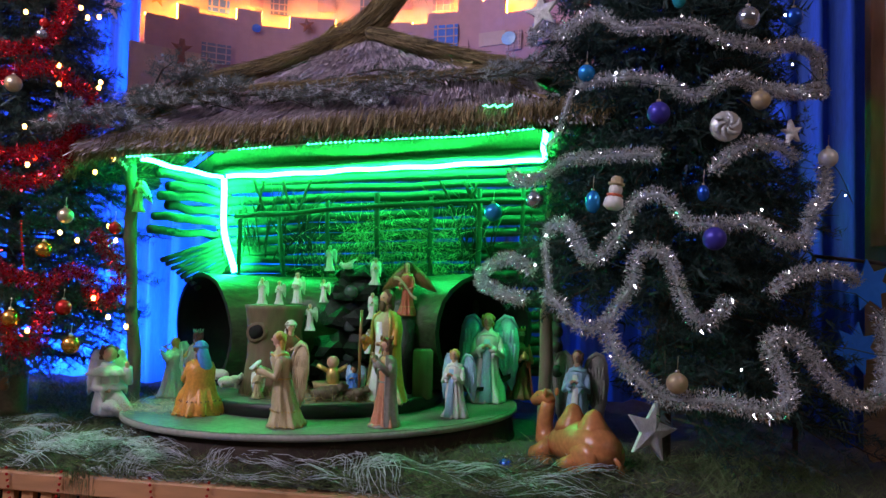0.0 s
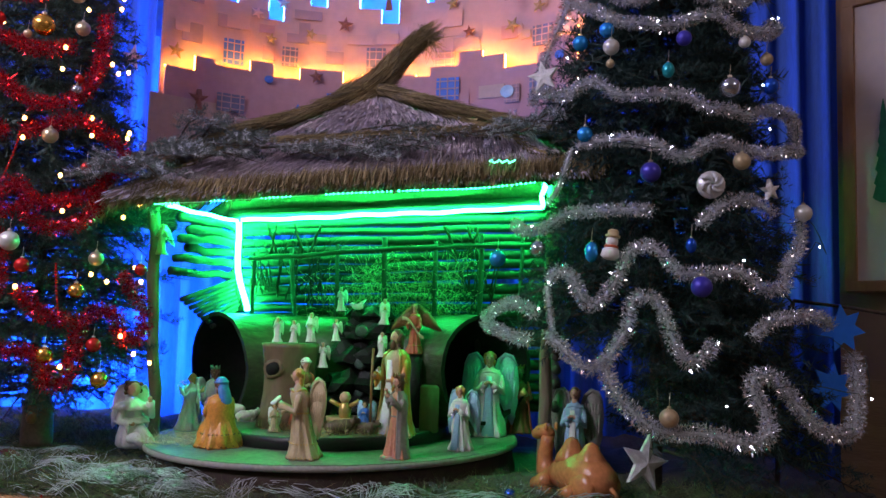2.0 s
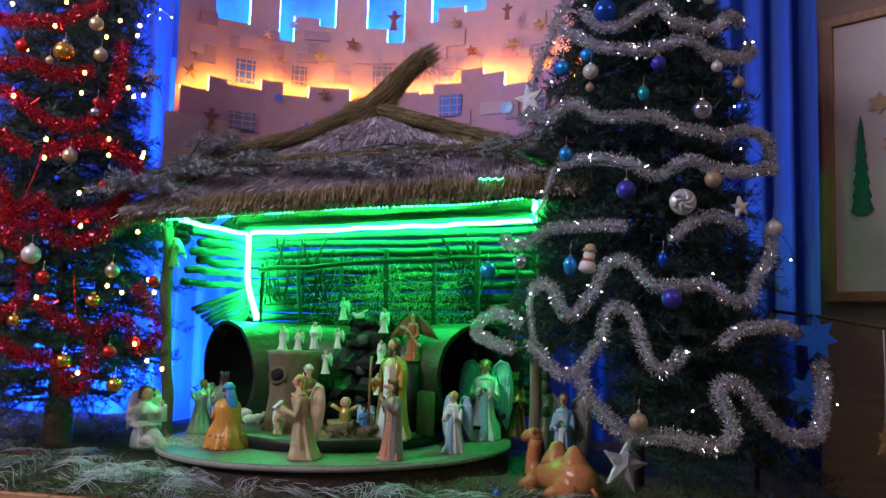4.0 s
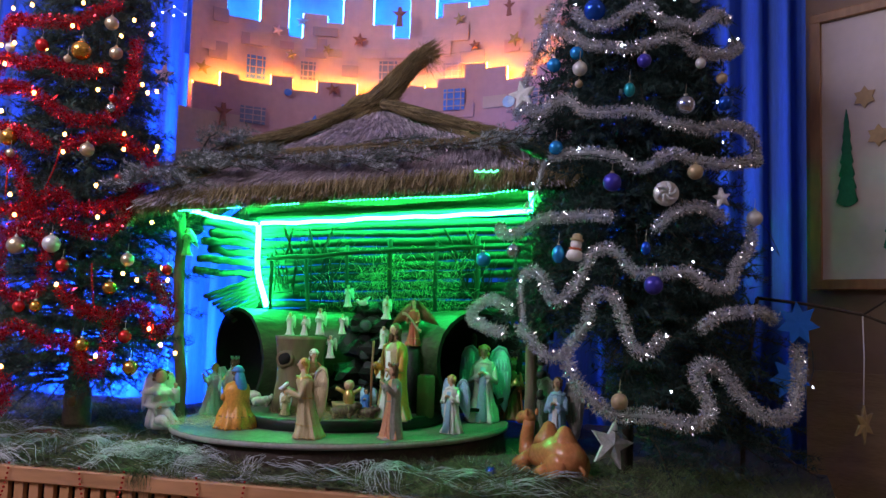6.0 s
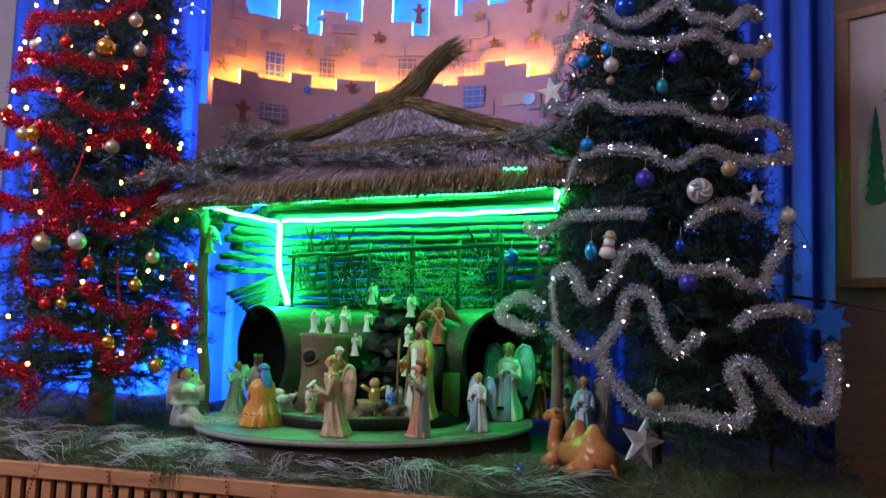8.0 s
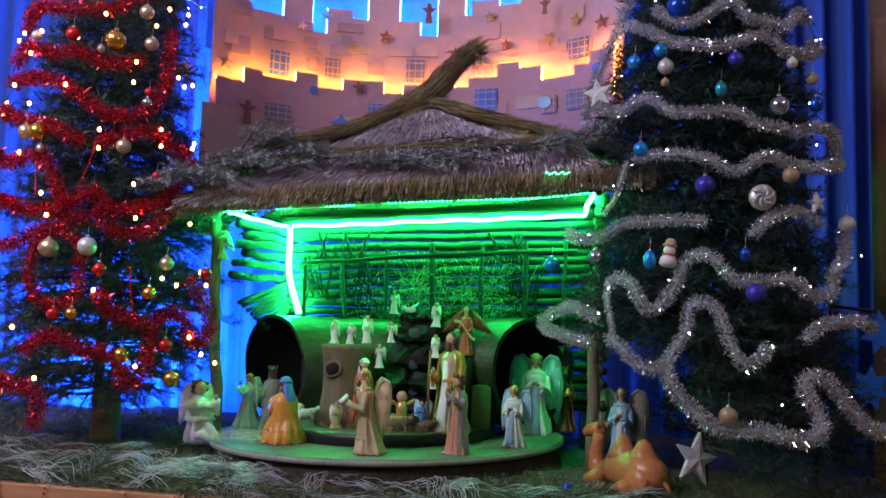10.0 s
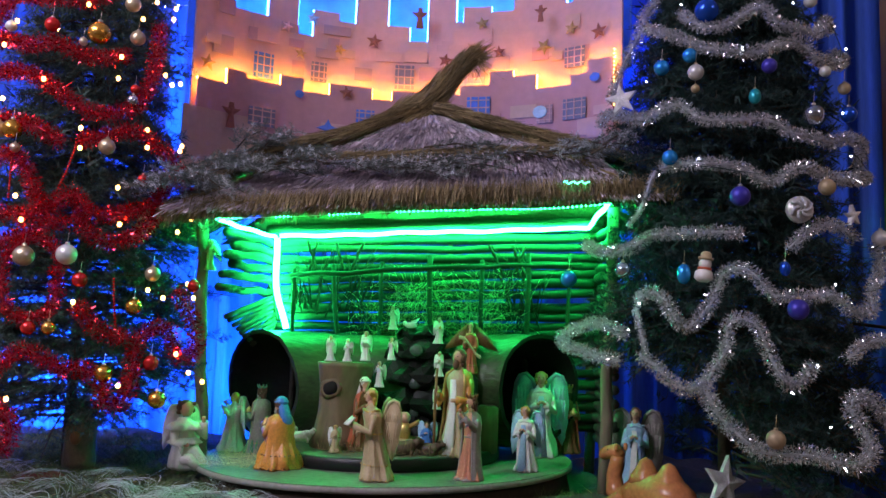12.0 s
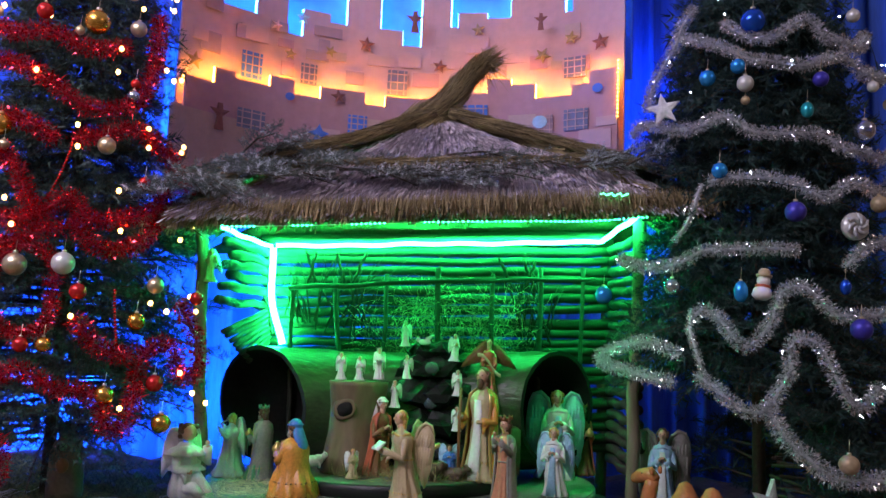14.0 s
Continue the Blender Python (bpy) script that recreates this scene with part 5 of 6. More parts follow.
place(s, "dove_figurine", 0.0, 0.19, IZ + 0.41, 0, "white dove with raised wings on the rock")

# crib with the child's statue, ox and lambs
s = Shape()
s.lathe([(0.05, 0.0), (0.065, 0.02), (0.07, 0.035), (0.04, 0.03)], STRAW, seg=18, sy=0.7, folds=9, amp=0.1)
s.ball((0, -0.01, 0.055), (0.022, 0.024, 0.035), GOLDP)
s.ball((0, -0.012, 0.1), 0.02, SKIN)
s.tube([(0.015, -0.01, 0.07), (0.05, -0.02, 0.09)], 0.008, GOLDP, 6)
s.tube([(-0.015, -0.01, 0.07), (-0.05, -0.02, 0.09)], 0.008, GOLDP, 6)
place(s, "crib_figurine", 0.02, 0.02, IZ + 0.012, 0, "gilt crib with a small child statue")


def beast(k, mat, head_mat):
    s = Shape()
    s.ball((0, 0, 0.035 * k), (0.065 * k, 0.034 * k, 0.034 * k), mat, 16, 10)
    s.ball((-0.035 * k, 0, 0.045 * k), (0.034 * k, 0.03 * k, 0.03 * k), mat, 14, 8)
    s.tube([(-0.055 * k, 0, 0.05 * k), (-0.078 * k, 0, 0.07 * k), (-0.1 * k, 0, 0.062 * k)], [0.022 * k, 0.018 * k, 0.011 * k], head_mat, 10)
    for sd in (-1, 1):
        s.ball((-0.072 * k, sd * 0.018 * k, 0.082 * k), (0.006 * k, 0.013 * k, 0.006 * k), head_mat, 8, 6)
    for x, y in ((-0.04, -0.02), (-0.04, 0.02), (0.04, -0.02), (0.04, 0.02)):
        s.tube([(x * k, y * k, 0.03 * k), (x * k, y * k, 0.0)], [0.01 * k, 0.008 * k], mat, 7)
    return s


place(beast(0.55, WOOL, WOOL), "lamb_figurine", -0.395, 0.06, IZ + 0.03, 10, "white glazed lamb standing in straw", group="lambs")
place(beast(0.55, WOOL, WOOL), "lamb_figurine", -0.33, 0.0, IZ + 0.015, 200, "white glazed lamb standing in straw", group="lambs")
place(beast(0.7, CLAY, CLAY), "ox_figurine", 0.03, -0.09, IZ, 200, "brown ox lying in the straw")
place(beast(0.6, CLAY, CLAY), "donkey_figurine", 0.11, -0.06, IZ, 160, "brown donkey lying in the straw")
straw_heap("platform_straw", dpos(-0.02, -0.02, IZ), 0.26, 0.15, 0.03, 1400, STRAW, "loose straw on the inner platform", 0.06, 0.0016)
straw_heap("disc_straw", dpos(-0.5, -0.1, TZ + 0.001), 0.16, 0.17, 0.014, 800, HAY, "loose straw on the turntable", 0.05, 0.0014)

# lying camel
s = Shape()
spine = [(-0.075, 0, 0.05), (-0.03, 0, 0.068), (0.03, 0, 0.072), (0.085, 0, 0.07), (0.13, 0, 0.056), (0.152, 0, 0.045)]
s.tube(spine, [0.04, 0.056, 0.062, 0.066, 0.052, 0.022], CAMELP, 20)
for x, hump in ((-0.012, 0.066), (0.075, 0.062)):
    s.lathe([(0.05, 0.0), (0.043, 0.022), (0.03, 0.042), (0.018, hump), (0.004, hump + 0.008)], CAMELP, (x, 0, 0.1), 16, 5, 0.06)
s.tube([(-0.06, 0, 0.05), (-0.105, 0, 0.04), (-0.138, 0, 0.06), (-0.142, 0, 0.105), (-0.132, 0, 0.145), (-0.128, 0, 0.165)], [0.042, 0.036, 0.03, 0.024, 0.021, 0.02], CAMELP, 14)
s.tube([(-0.112, 0, 0.166), (-0.135, 0, 0.176), (-0.168, 0, 0.17), (-0.192, 0, 0.158), (-0.2, 0, 0.152)], [0.014, 0.024, 0.021, 0.016, 0.008], CAMELP, 12)
for sd in (-1, 1):
    s.ball((-0.115, sd * 0.02, 0.192), (0.007, 0.006, 0.013), CAMELP, 8, 6)
    s.ball((-0.15, sd * 0.019, 0.18), 0.004, HAIRB, 6, 5)
    s.tube([(-0.06, sd * 0.042, 0.05), (-0.115, sd * 0.054, 0.022), (-0.12, sd * 0.055, 0.012), (-0.04, sd * 0.058, 0.012)], [0.026, 0.022, 0.018, 0.013], CAMELP, 10)
    s.ball((0.09, sd * 0.046, 0.05), (0.052, 0.026, 0.045), CAMELP, 14, 10)
    s.tube([(0.075, sd * 0.062, 0.035), (0.03, sd * 0.072, 0.016), (0.035, sd * 0.072, 0.011), (0.12, sd * 0.068, 0.011)], [0.024, 0.02, 0.016, 0.012], CAMELP, 10)
s.tube([(0.15, 0, 0.06), (0.168, 0.01, 0.04), (0.165, 0.02, 0.016)], [0.008, 0.006, 0.009], CAMELP, 7)
place(s, "camel_figurine", 0.79, -0.2, 0.818, -50, "orange-brown glazed camel lying on the moss")

# carved wooden house figure by the left tree
s = Shape()
s.lathe([(0.05, 0), (0.052, 0.02), (0.05, 0.1), (0.052, 0.13), (0.04, 0.165), (0.018, 0.19), (0.006, 0.2)], CLAY, seg=18, folds=6, amp=0.05)
s.ball((0.0, -0.048, 0.1), (0.02, 0.01, 0.024), BROWNP, 12, 8)
s.ball((0.0, -0.05, 0.155), (0.012, 0.01, 0.014), GREENP, 10, 6)
place(s, "clay_lantern", -1.075, -0.065, 0.85, 10, "brown clay lantern house on the moss", "lantern")

# tiny angel hanging on the left post
s = figure(0.115, IVORY, None, HAIRY, WHITE, 0.4, hold="flute", spread=18, lift=30)
place(s, "hanging_angel", -0.715, 0.06, 1.535, 30, "little pale angel hung on the stable post", group="hanging angels")


# ---- moss, straw and frosted fibre on the bench ----
def bench_cover():
    nx, ny = 90, 30
    s = Shape()
    rows = []
    for j in range(ny + 1):
        y = -0.5 + 1.6 * j / ny
        row = []
        for i in range(nx + 1):
            x = -2.6 + 4.25 * i / nx
            edge = min(1.0, (y + 0.5) / 0.12)
            h = 0.006 + edge * (0.036 + 0.055 * noise.noise(V((x * 5.5, y * 6, 0))) + 0.012 * noise.noise(V((x * 15, y * 15, 3))))
            row.append((x, y, DECK + max(0.003, h)))
        rows.append(row)
    s.rings(rows, DECKCLOTH, caps=False, closed=False)
    s.thing("moss_mat", D, "uneven dark moss mat covering the bench", "moss", kind="stuff")


bench_cover()


def scatter(name, n, x0, x1, y0, y1, z, mat, length, width, lift, label, category):
    p = np.random.rand(n, 3) * (x1 - x0, y1 - y0, 0.02) + (x0, y0, z)
    p[:, 2] -= np.clip(-0.4 - p[:, 1], 0, 0.12) * 0.3
    a = np.random.rand(n) * 2 * np.pi
    l = length * np.random.uniform(0.4, 1.3, n)
    tip = p + np.stack([np.cos(a) * l, np.sin(a) * l, np.random.rand(n) * lift], 1)
    ob = blades(name, p, tip, width, [mat])
    ob.matrix_world = D
    return tagged(ob, label, category, kind="stuff")


scatter("moss_strands", 24000, -2.5, 1.6, -0.5, 0.0, DECK + 0.03, MOSS, 0.06, 0.002, 0.06, "tangled green moss strands", "moss")
scatter("moss_strands", 16000, -2.5, -0.7, 0.0, 0.8, DECK + 0.03, MOSS, 0.05, 0.003, 0.05, "tangled green moss strands", "moss")
scatter("moss_strands", 7000, -2.5, 1.6, -0.525, -0.44, DECK + 0.03, MOSS, 0.05, 0.0022, 0.03, "tangled green moss strands along the bench edge", "moss")
scatter("dry_straw", 1300, -2.5, 1.1, -0.5, 0.1, DECK + 0.045, STRAW, 0.08, 0.0014, 0.03, "scattered dry straw", "straw")
scatter("dark_twigs", 1100, -2.4, 1.1, -0.5, 0.1, DECK + 0.04, DARKTWIG, 0.09, 0.004, 0.035, "dark broken twigs", "twigs")


def frosted_fibre():
    """Long wavy locks of silvery fibre lying on the moss, each strand one thin cord."""
    g = random.Random(77)
    s = Shape()
    for lock in range(120):
        x, y = g.uniform(-2.2, 0.7), g.uniform(-0.5, -0.32)
        if x < -0.85:
            y = g.uniform(-0.5, 0.0)
        if 0.05 < x and g.random() < 0.6:
            continue
        ang, bend, wave = g.uniform(-0.6, 0.6) + (math.pi if g.random() < 0.4 else 0), g.uniform(-0.12, 0.12), g.uniform(0.25, 0.5)
        off = g.uniform(0, 6)
        for st in range(g.randint(5, 13)):
            px, py, a = x + g.gauss(0, 0.016), y + g.gauss(0, 0.014), ang + g.gauss(0, 0.16)
            pts = []
            for k in range(g.randint(9, 17)):
                pts.append((px, max(-0.508, py), DECK + 0.058 - 0.3 * max(0.0, -0.4 - py) + 0.018 * math.sin(k * 0.5 + off) + g.gauss(0, 0.002) + 0.03 * noise.noise(V((px * 5.5, py * 6, 0)))))
                px, py = px + 0.02 * math.cos(a), py + 0.016 * math.sin(a)
                a += bend + wave * math.sin(k * 0.62 + off)
            s.tube(pts, [0.0004] + [0.0011] * (len(pts) - 2) + [0.0003], SILVERFIBRE, 3)
    s.thing("frosted_fibre", D, "silvery frosted fibre strewn on the moss", "fibre", kind="stuff")


frosted_fibre()
for x in (-1.62, -1.05, -0.62, -0.2):
    b = group_base("bead_garland", dpos(x, -0.538, DECK + 0.012), "thin red bead garland hanging over the slatted front", "bead garland", "red bead garlands")
    s = Shape()
    s.ball((0, 0, 0), 0.0042, BALLS["red"], 7, 5)
    me = s.mesh("bead")
    for k in range(34):
        t = k / 33 * 2 - 1
        ob = new("bead", me)
        ob.parent = b
        ob.location = (0.11 * t * (1 - 0.25 * t * t), 0.0, -0.19 * (1 - abs(t) ** 1.5) if abs(t) > 0.3 else -0.19 * (1 - abs(t) ** 1.5))
for x, n in ((-1.33, 260), (-1.62, 120), (-0.5, 90)):
    p = np.random.normal(size=(n, 3)) * (0.022, 0.006, 0.012) + (x, -0.53, DECK + 0.012)
    tip = p + np.random.normal(size=(n, 3)) * (0.014, 0.004, 0.03) + (0, -0.006, -0.06)
    ob = blades("hanging_moss", p, tip, 0.002, [MOSS])
    ob.matrix_world = D
    tagged(ob, "tuft of moss hanging over the bench edge", "moss", kind="stuff")
b = group_base("bauble", dpos(0.61, -0.29, DECK + 0.052), "small dark blue glass bauble lying on the moss", "bauble")
s = Shape()
s.ball((0, 0, 0), 0.019, BALLS["blue"], 16, 12)
s.part("ball", b)
s = Shape()
s.lathe([(0.005, 0), (0.005, 0.006), (0.002, 0.007)], CAPM, (0.0, 0.0, 0.018), 8)
s.part("cap", b, "metal cap")
s = Shape()
s.lathe([(0.11, 0), (0.1, 0.02), (0.06, 0.04), (0.01, 0.045)], CLOTHRED, seg=24, folds=7, amp=0.25, sy=0.55)
s.thing("red_cloth", dpos(-1.12, -0.2, DECK + 0.03), "crumpled dark red cloth on the moss", "cloth")
g = random.Random(91)
rnd = random.Random(92)
for i in range(22):
    x = g.uniform(-2.0, 1.0)
    spruce_spray("spruce_branch", dpos(x, g.uniform(-0.42, -0.2) if x > -0.8 else g.uniform(-0.42, 0.1), DECK + 0.05, g.uniform(-180, 180), g.uniform(-8, 4)), g.uniform(0.12, 0.24), 0.05, [NEEDLE_DULL, NEEDLE_FROST], "dull spruce branch lying on the moss", 0.25, 380)


# ---- fir trees ----
def fir(name, m, z0, z1, radius, label, seed, mats=(NEEDLE,), density=330, filling=2600, bare=None):
    """radius: a function of height. Whorls of drooping branches with twigs and needles."""
    g = random.Random(seed)
    base = group_base(name, m, label, "christmas tree")
    s = Shape()
    s.tube([(0, 0, 0), (0, 0, (z0 + z1) / 2), (0, 0, z1)], [0.02, 0.016, 0.006], DARKTWIG, 9)
    s.part("trunk", base, "dark trunk")
    segs, sticks = [], Shape()
    z = z0
    while z < z1:
        r = radius(z)
        n = max(6, int(15 * min(1, r / 0.35)))
        a0 = g.uniform(0, 6.28)
        for i in range(n):
            a = a0 + 2 * math.pi * i / n + g.uniform(-0.12, 0.12)
            l = r * g.uniform(0.82, 1.1)
            if bare and bare(math.degrees(a) % 360, z):
                continue
            d = V((math.cos(a), math.sin(a), 0))
            side = V((-d.y, d.x, 0))
            zz = z + g.uniform(-0.03, 0.03)
            droop = g.uniform(-0.16, 0.02)
            pts = [d * (l * t) + V((0, 0, zz + 0.06 * t + (droop - 0.06) * t * t)) for t in (0.1, 0.4, 0.7, 1.0)]
            sticks.tube(pts, [0.005, 0.004, 0.003, 0.001], DARKTWIG, 4)
            segs += [(pts[k], pts[k + 1]) for k in (1, 2)]
            for k in range(9):
                t = 0.34 + 0.07 * k
                p = d * (l * t) + V((0, 0, zz + 0.06 * t + (droop - 0.06) * t * t))
                for sd in (-1, 1):
                    tl = (0.1 if r > 0.2 else 0.06) * g.uniform(0.6, 1.2) * (1.25 - 0.6 * t)
                    q = p + (d * 0.75 + side * sd * g.uniform(0.5, 0.9)) * tl + V((0, 0, g.uniform(-0.035, 0.03)))
                    segs.append((p, q))
        z += 0.05
    sticks.part("branch_frame", base, "thin branches")
    needle_field("crown", segs, density, 0.023, 0.003, list(mats), base)
    inner = []
    for i in range(filling):
        zz, a = g.uniform(z0, z1), g.uniform(0, 6.283)
        r = radius(zz) * g.uniform(0.25, 0.78)
        if bare and bare(math.degrees(a), zz):
            continue
        p = V((r * math.cos(a), r * math.sin(a), zz))
        inner.append((p, p + V((0.1 * math.cos(a + g.uniform(-1, 1)), 0.1 * math.sin(a + g.uniform(-1, 1)), g.uniform(-0.05, 0.03)))))
    needle_field("inner_crown", inner, 130, 0.045, 0.007, list(mats), base)
    return base


def r_right(z):
    if z < 1.7:
        return 0.41 + 0.32 * (1.7 - max(z, 1.05))
    return 0.41 - 0.1 * (z - 1.7) if z < 2.1 else max(0.02, 0.37 - 0.3 * (z - 2.1))


def r_left(z):
    return max(0.02, 0.52 - 0.165 * (z - 1.2))


RX, RY, LX, LY = 0.64, 2.33, -1.52, 2.88
fir("fir_tree", pose(RX, RY, DECK), 0.2, 3.15 - DECK, lambda z: r_right(z + DECK) * 0.88, "dark green fir with silver tinsel and blue baubles", 3, bare=lambda a, z: z + DECK < 1.3 and 95 < a < 252)
fir("fir_tree", pose(LX, LY, DECK), 0.24, 3.3 - DECK, lambda z: r_left(z + DECK) * (0.8 + 0.1 * math.sin(z * 21)), "green fir with red tinsel, gold baubles and warm lights", 5, (NEEDLE_HAZED,), density=300, filling=1000, bare=lambda a, z: z + DECK < 1.1 and (a > 325 or a < 35))


def on_tree(side, deg, z, out=0.0):
    x, y, r = (RX, RY, r_right(z)) if side == "R" else (LX, LY, r_left(z))
    return V((x + (r + out) * math.sin(radians(deg)), y - (r + out) * math.cos(radians(deg)), z))


def silver(*way, radius=0.0235):
    tinsel([on_tree("R", a, z, 0.012) for a, z in way], radius, [SILVERDULL, SILVER], "thick silver tinsel garland draped over the fir", "silver tinsel", 13000, 0.002)


def red(*way, radius=0.035):
    tinsel([on_tree("L", a, z, 0.015) for a, z in way], radius, [REDFOIL, REDBRIGHT], "thick red tinsel garland draped over the fir", "red tinsel", 12000, 0.004)


silver((-81, 2.08), (-85, 2.15), (-80, 2.22), (-74, 2.28), (-72, 2.34), (-64, 2.4))
silver((-69, 2.3), (-46, 2.23), (-33, 2.18), (-21, 2.16), (-10, 2.15), (-1, 2.17), (11, 2.19), (19, 2.15), (36, 2.16), (58, 2.21), (76, 2.27))
silver((-46, 2.31), (-34, 2.25), (-22, 2.24), (-13, 2.28), (-5, 2.31), (-2, 2.3), (3, 2.25), (14, 2.24), (26, 2.24), (42, 2.31), (66, 2.33))
silver((-95, 2.02), (-88, 2.05), (-57, 1.98), (-48, 2.0), (-41, 2.01), (-32, 1.96), (-23, 1.95), (-12, 1.95), (-4, 1.94), (3, 1.91), (12, 1.91), (21, 1.9), (33, 1.93), (48, 1.93), (66, 1.92), (82, 1.88))
silver((-48, 1.82), (-39, 1.83), (-30, 1.83), (-21, 1.82), (-14, 1.8), (-7, 1.77), (1, 1.8), (8, 1.82), (16, 1.8), (28, 1.8), (49, 1.83), (72, 1.86), (88, 1.9))
silver((-50, 1.82), (-52, 1.79), (-54, 1.74), (-56, 1.7), (-60, 1.66), radius=0.012)
silver((-92, 1.64), (-77, 1.6), (-58, 1.59), (-49, 1.63), (-38, 1.63), (-26, 1.63), (-17, 1.62))
silver((-3, 1.59), (2, 1.62), (9, 1.65), (18, 1.66), (27, 1.63))
silver((-49, 1.44), (-46, 1.47), (-40, 1.44), (-37, 1.4), (-33, 1.37), (-29, 1.41), (-26, 1.46), (-24, 1.51), (-18, 1.53), (-13, 1.5), (-9, 1.46), (-5, 1.46), (1, 1.46), (8, 1.47), (13, 1.43), (18, 1.42), (23, 1.44), (25, 1.48), (34, 1.54), (39, 1.58), (40, 1.63))
silver((-52, 1.28), (-66, 1.3), (-83, 1.33), (-72, 1.37), (-61, 1.38), (-51, 1.35))
silver((-49, 1.47), (-49, 1.41), (-46, 1.35), (-44, 1.3), radius=0.013)
silver((-46, 1.3), (-39, 1.26), (-34, 1.22), (-29, 1.22), (-26, 1.27), (-23, 1.32), (-23, 1.37), (-20, 1.4), (-15, 1.39), (-13, 1.34), (-11, 1.28), (-8, 1.24), (-4, 1.26), (-2, 1.29))
silver((9, 1.31), (16, 1.35), (22, 1.36), (32, 1.36), (39, 1.34))
silver((-29, 1.24), (-25, 1.16), (-21, 1.12), (-17, 1.09), (-12, 1.08), (-7, 1.08), (-1, 1.07), (3, 1.06), (7, 1.07), (9, 1.11), (7, 1.16), (6, 1.2), (10, 1.22), (13, 1.21), (16, 1.17), (20, 1.11), (24, 1.08), (31, 1.08), (36, 1.11), (41, 1.17), (45, 1.23), (47, 1.27), radius=0.027)

red((-70, 2.38), (-56, 2.42), (-37, 2.43), (-9, 2.41), (14, 2.41), (24, 2.45), (40, 2.52))
red((-56, 2.15), (-24, 2.15), (-3, 2.1), (8, 2.04), (17, 2.01), (31, 2.03), (43, 2.11), (48, 2.23), (51, 2.38))
red((-60, 2.06), (-39, 2.01), (-9, 1.95), (7, 1.9))
red((14, 1.9), (26, 1.94), (37, 1.97), (53, 1.92), (59, 1.88), (64, 1.8))
red((-45, 1.72), (-20, 1.67), (-1, 1.66), (8, 1.71), (15, 1.73), (21, 1.67), (33, 1.68), (46, 1.74), (56, 1.85))
red((-14, 1.86), (-7, 1.82), (-5, 1.8), (0, 1.72), (4, 1.67))
red((15, 1.66), (21, 1.61), (31, 1.59), (41, 1.64), (50, 1.72))
red((10, 1.47), (13, 1.52), (8, 1.57), (0, 1.58), (-6, 1.52), (-7, 1.44), (-4, 1.38), (2, 1.34), (10, 1.36), (12, 1.41), (11, 1.46), radius=0.028)
red((18, 1.39), (23, 1.33), (30, 1.3), (37, 1.29))
red((-4, 1.18), (0, 1.22), (6, 1.24), (15, 1.2), (23, 1.19), (28, 1.15), (28, 1.1), (34, 1.08), (37, 1.15), (38, 1.23), (39, 1.29), (46, 1.33), (53, 1.31), radius=0.034)
red((53, 1.31), (54, 1.24), (61, 1.24), (65, 1.31), (59, 1.41), (55, 1.45))
red((-30, 1.14), (-14, 1.1), (-4, 1.07), (1, 1.06), (4, 1.0), (2, 0.95))
red((-40, 1.5), (-26, 1.53), (-16, 1.54), (-8, 1.57), (2, 1.61), (12, 1.64))
red((-64, 2.24), (-40, 2.28), (-20, 2.24), (-2, 2.24), (16, 2.2), (34, 2.24))
red((-60, 1.9), (-40, 1.84), (-22, 1.84), (-12, 1.86))


rnd = random.Random(14)
for x, y, z, rz, ry, ln in ((-0.98, 0.12, 1.36, -6, 12, 0.34), (-0.96, 0.06, 1.52, 10, 20, 0.26), (-0.98, 0.02, 1.66, -10, 14, 0.2), (-0.95, 0.0, 1.26, 5, 16, 0.24), (-0.94, 0.1, 1.44, 18, -4, 0.3), (-0.96, 0.05, 1.6, 6, 4, 0.28)):
    spruce_spray("fir_branch", dpos(x, y, z, rz, ry), ln, 0.09, [NEEDLE], "long dark fir branch reaching past the stable post", None, 700)


# ---- tree ornaments ----
def bauble(side, deg, z, r, tone, label, oval=1.0):
    r *= 0.87
    p = on_tree(side, deg, z, 0.03)
    b = group_base("bauble", pose(p.x, p.y, p.z), label, "bauble", "baubles on the fir")
    s = Shape()
    s.ball((0, 0, 0), (r, r, r * oval), BALLS[tone], 20, 14)
    s.part("ball", b)
    s = Shape()
    s.lathe([(r * 0.22, 0), (r * 0.22, r * 0.22), (r * 0.1, r * 0.26)], CAPM, (0, 0, r * oval * 0.97), 10)
    cap = s.part("cap", b, "metal cap")
    s = Shape()
    s.tube([(0, 0, r * oval * 1.2), (0.002, 0, r * oval * 1.2 + 0.03)], 0.0008, CAPM, 4)
    s.part("hook", cap, "thin wire hook")


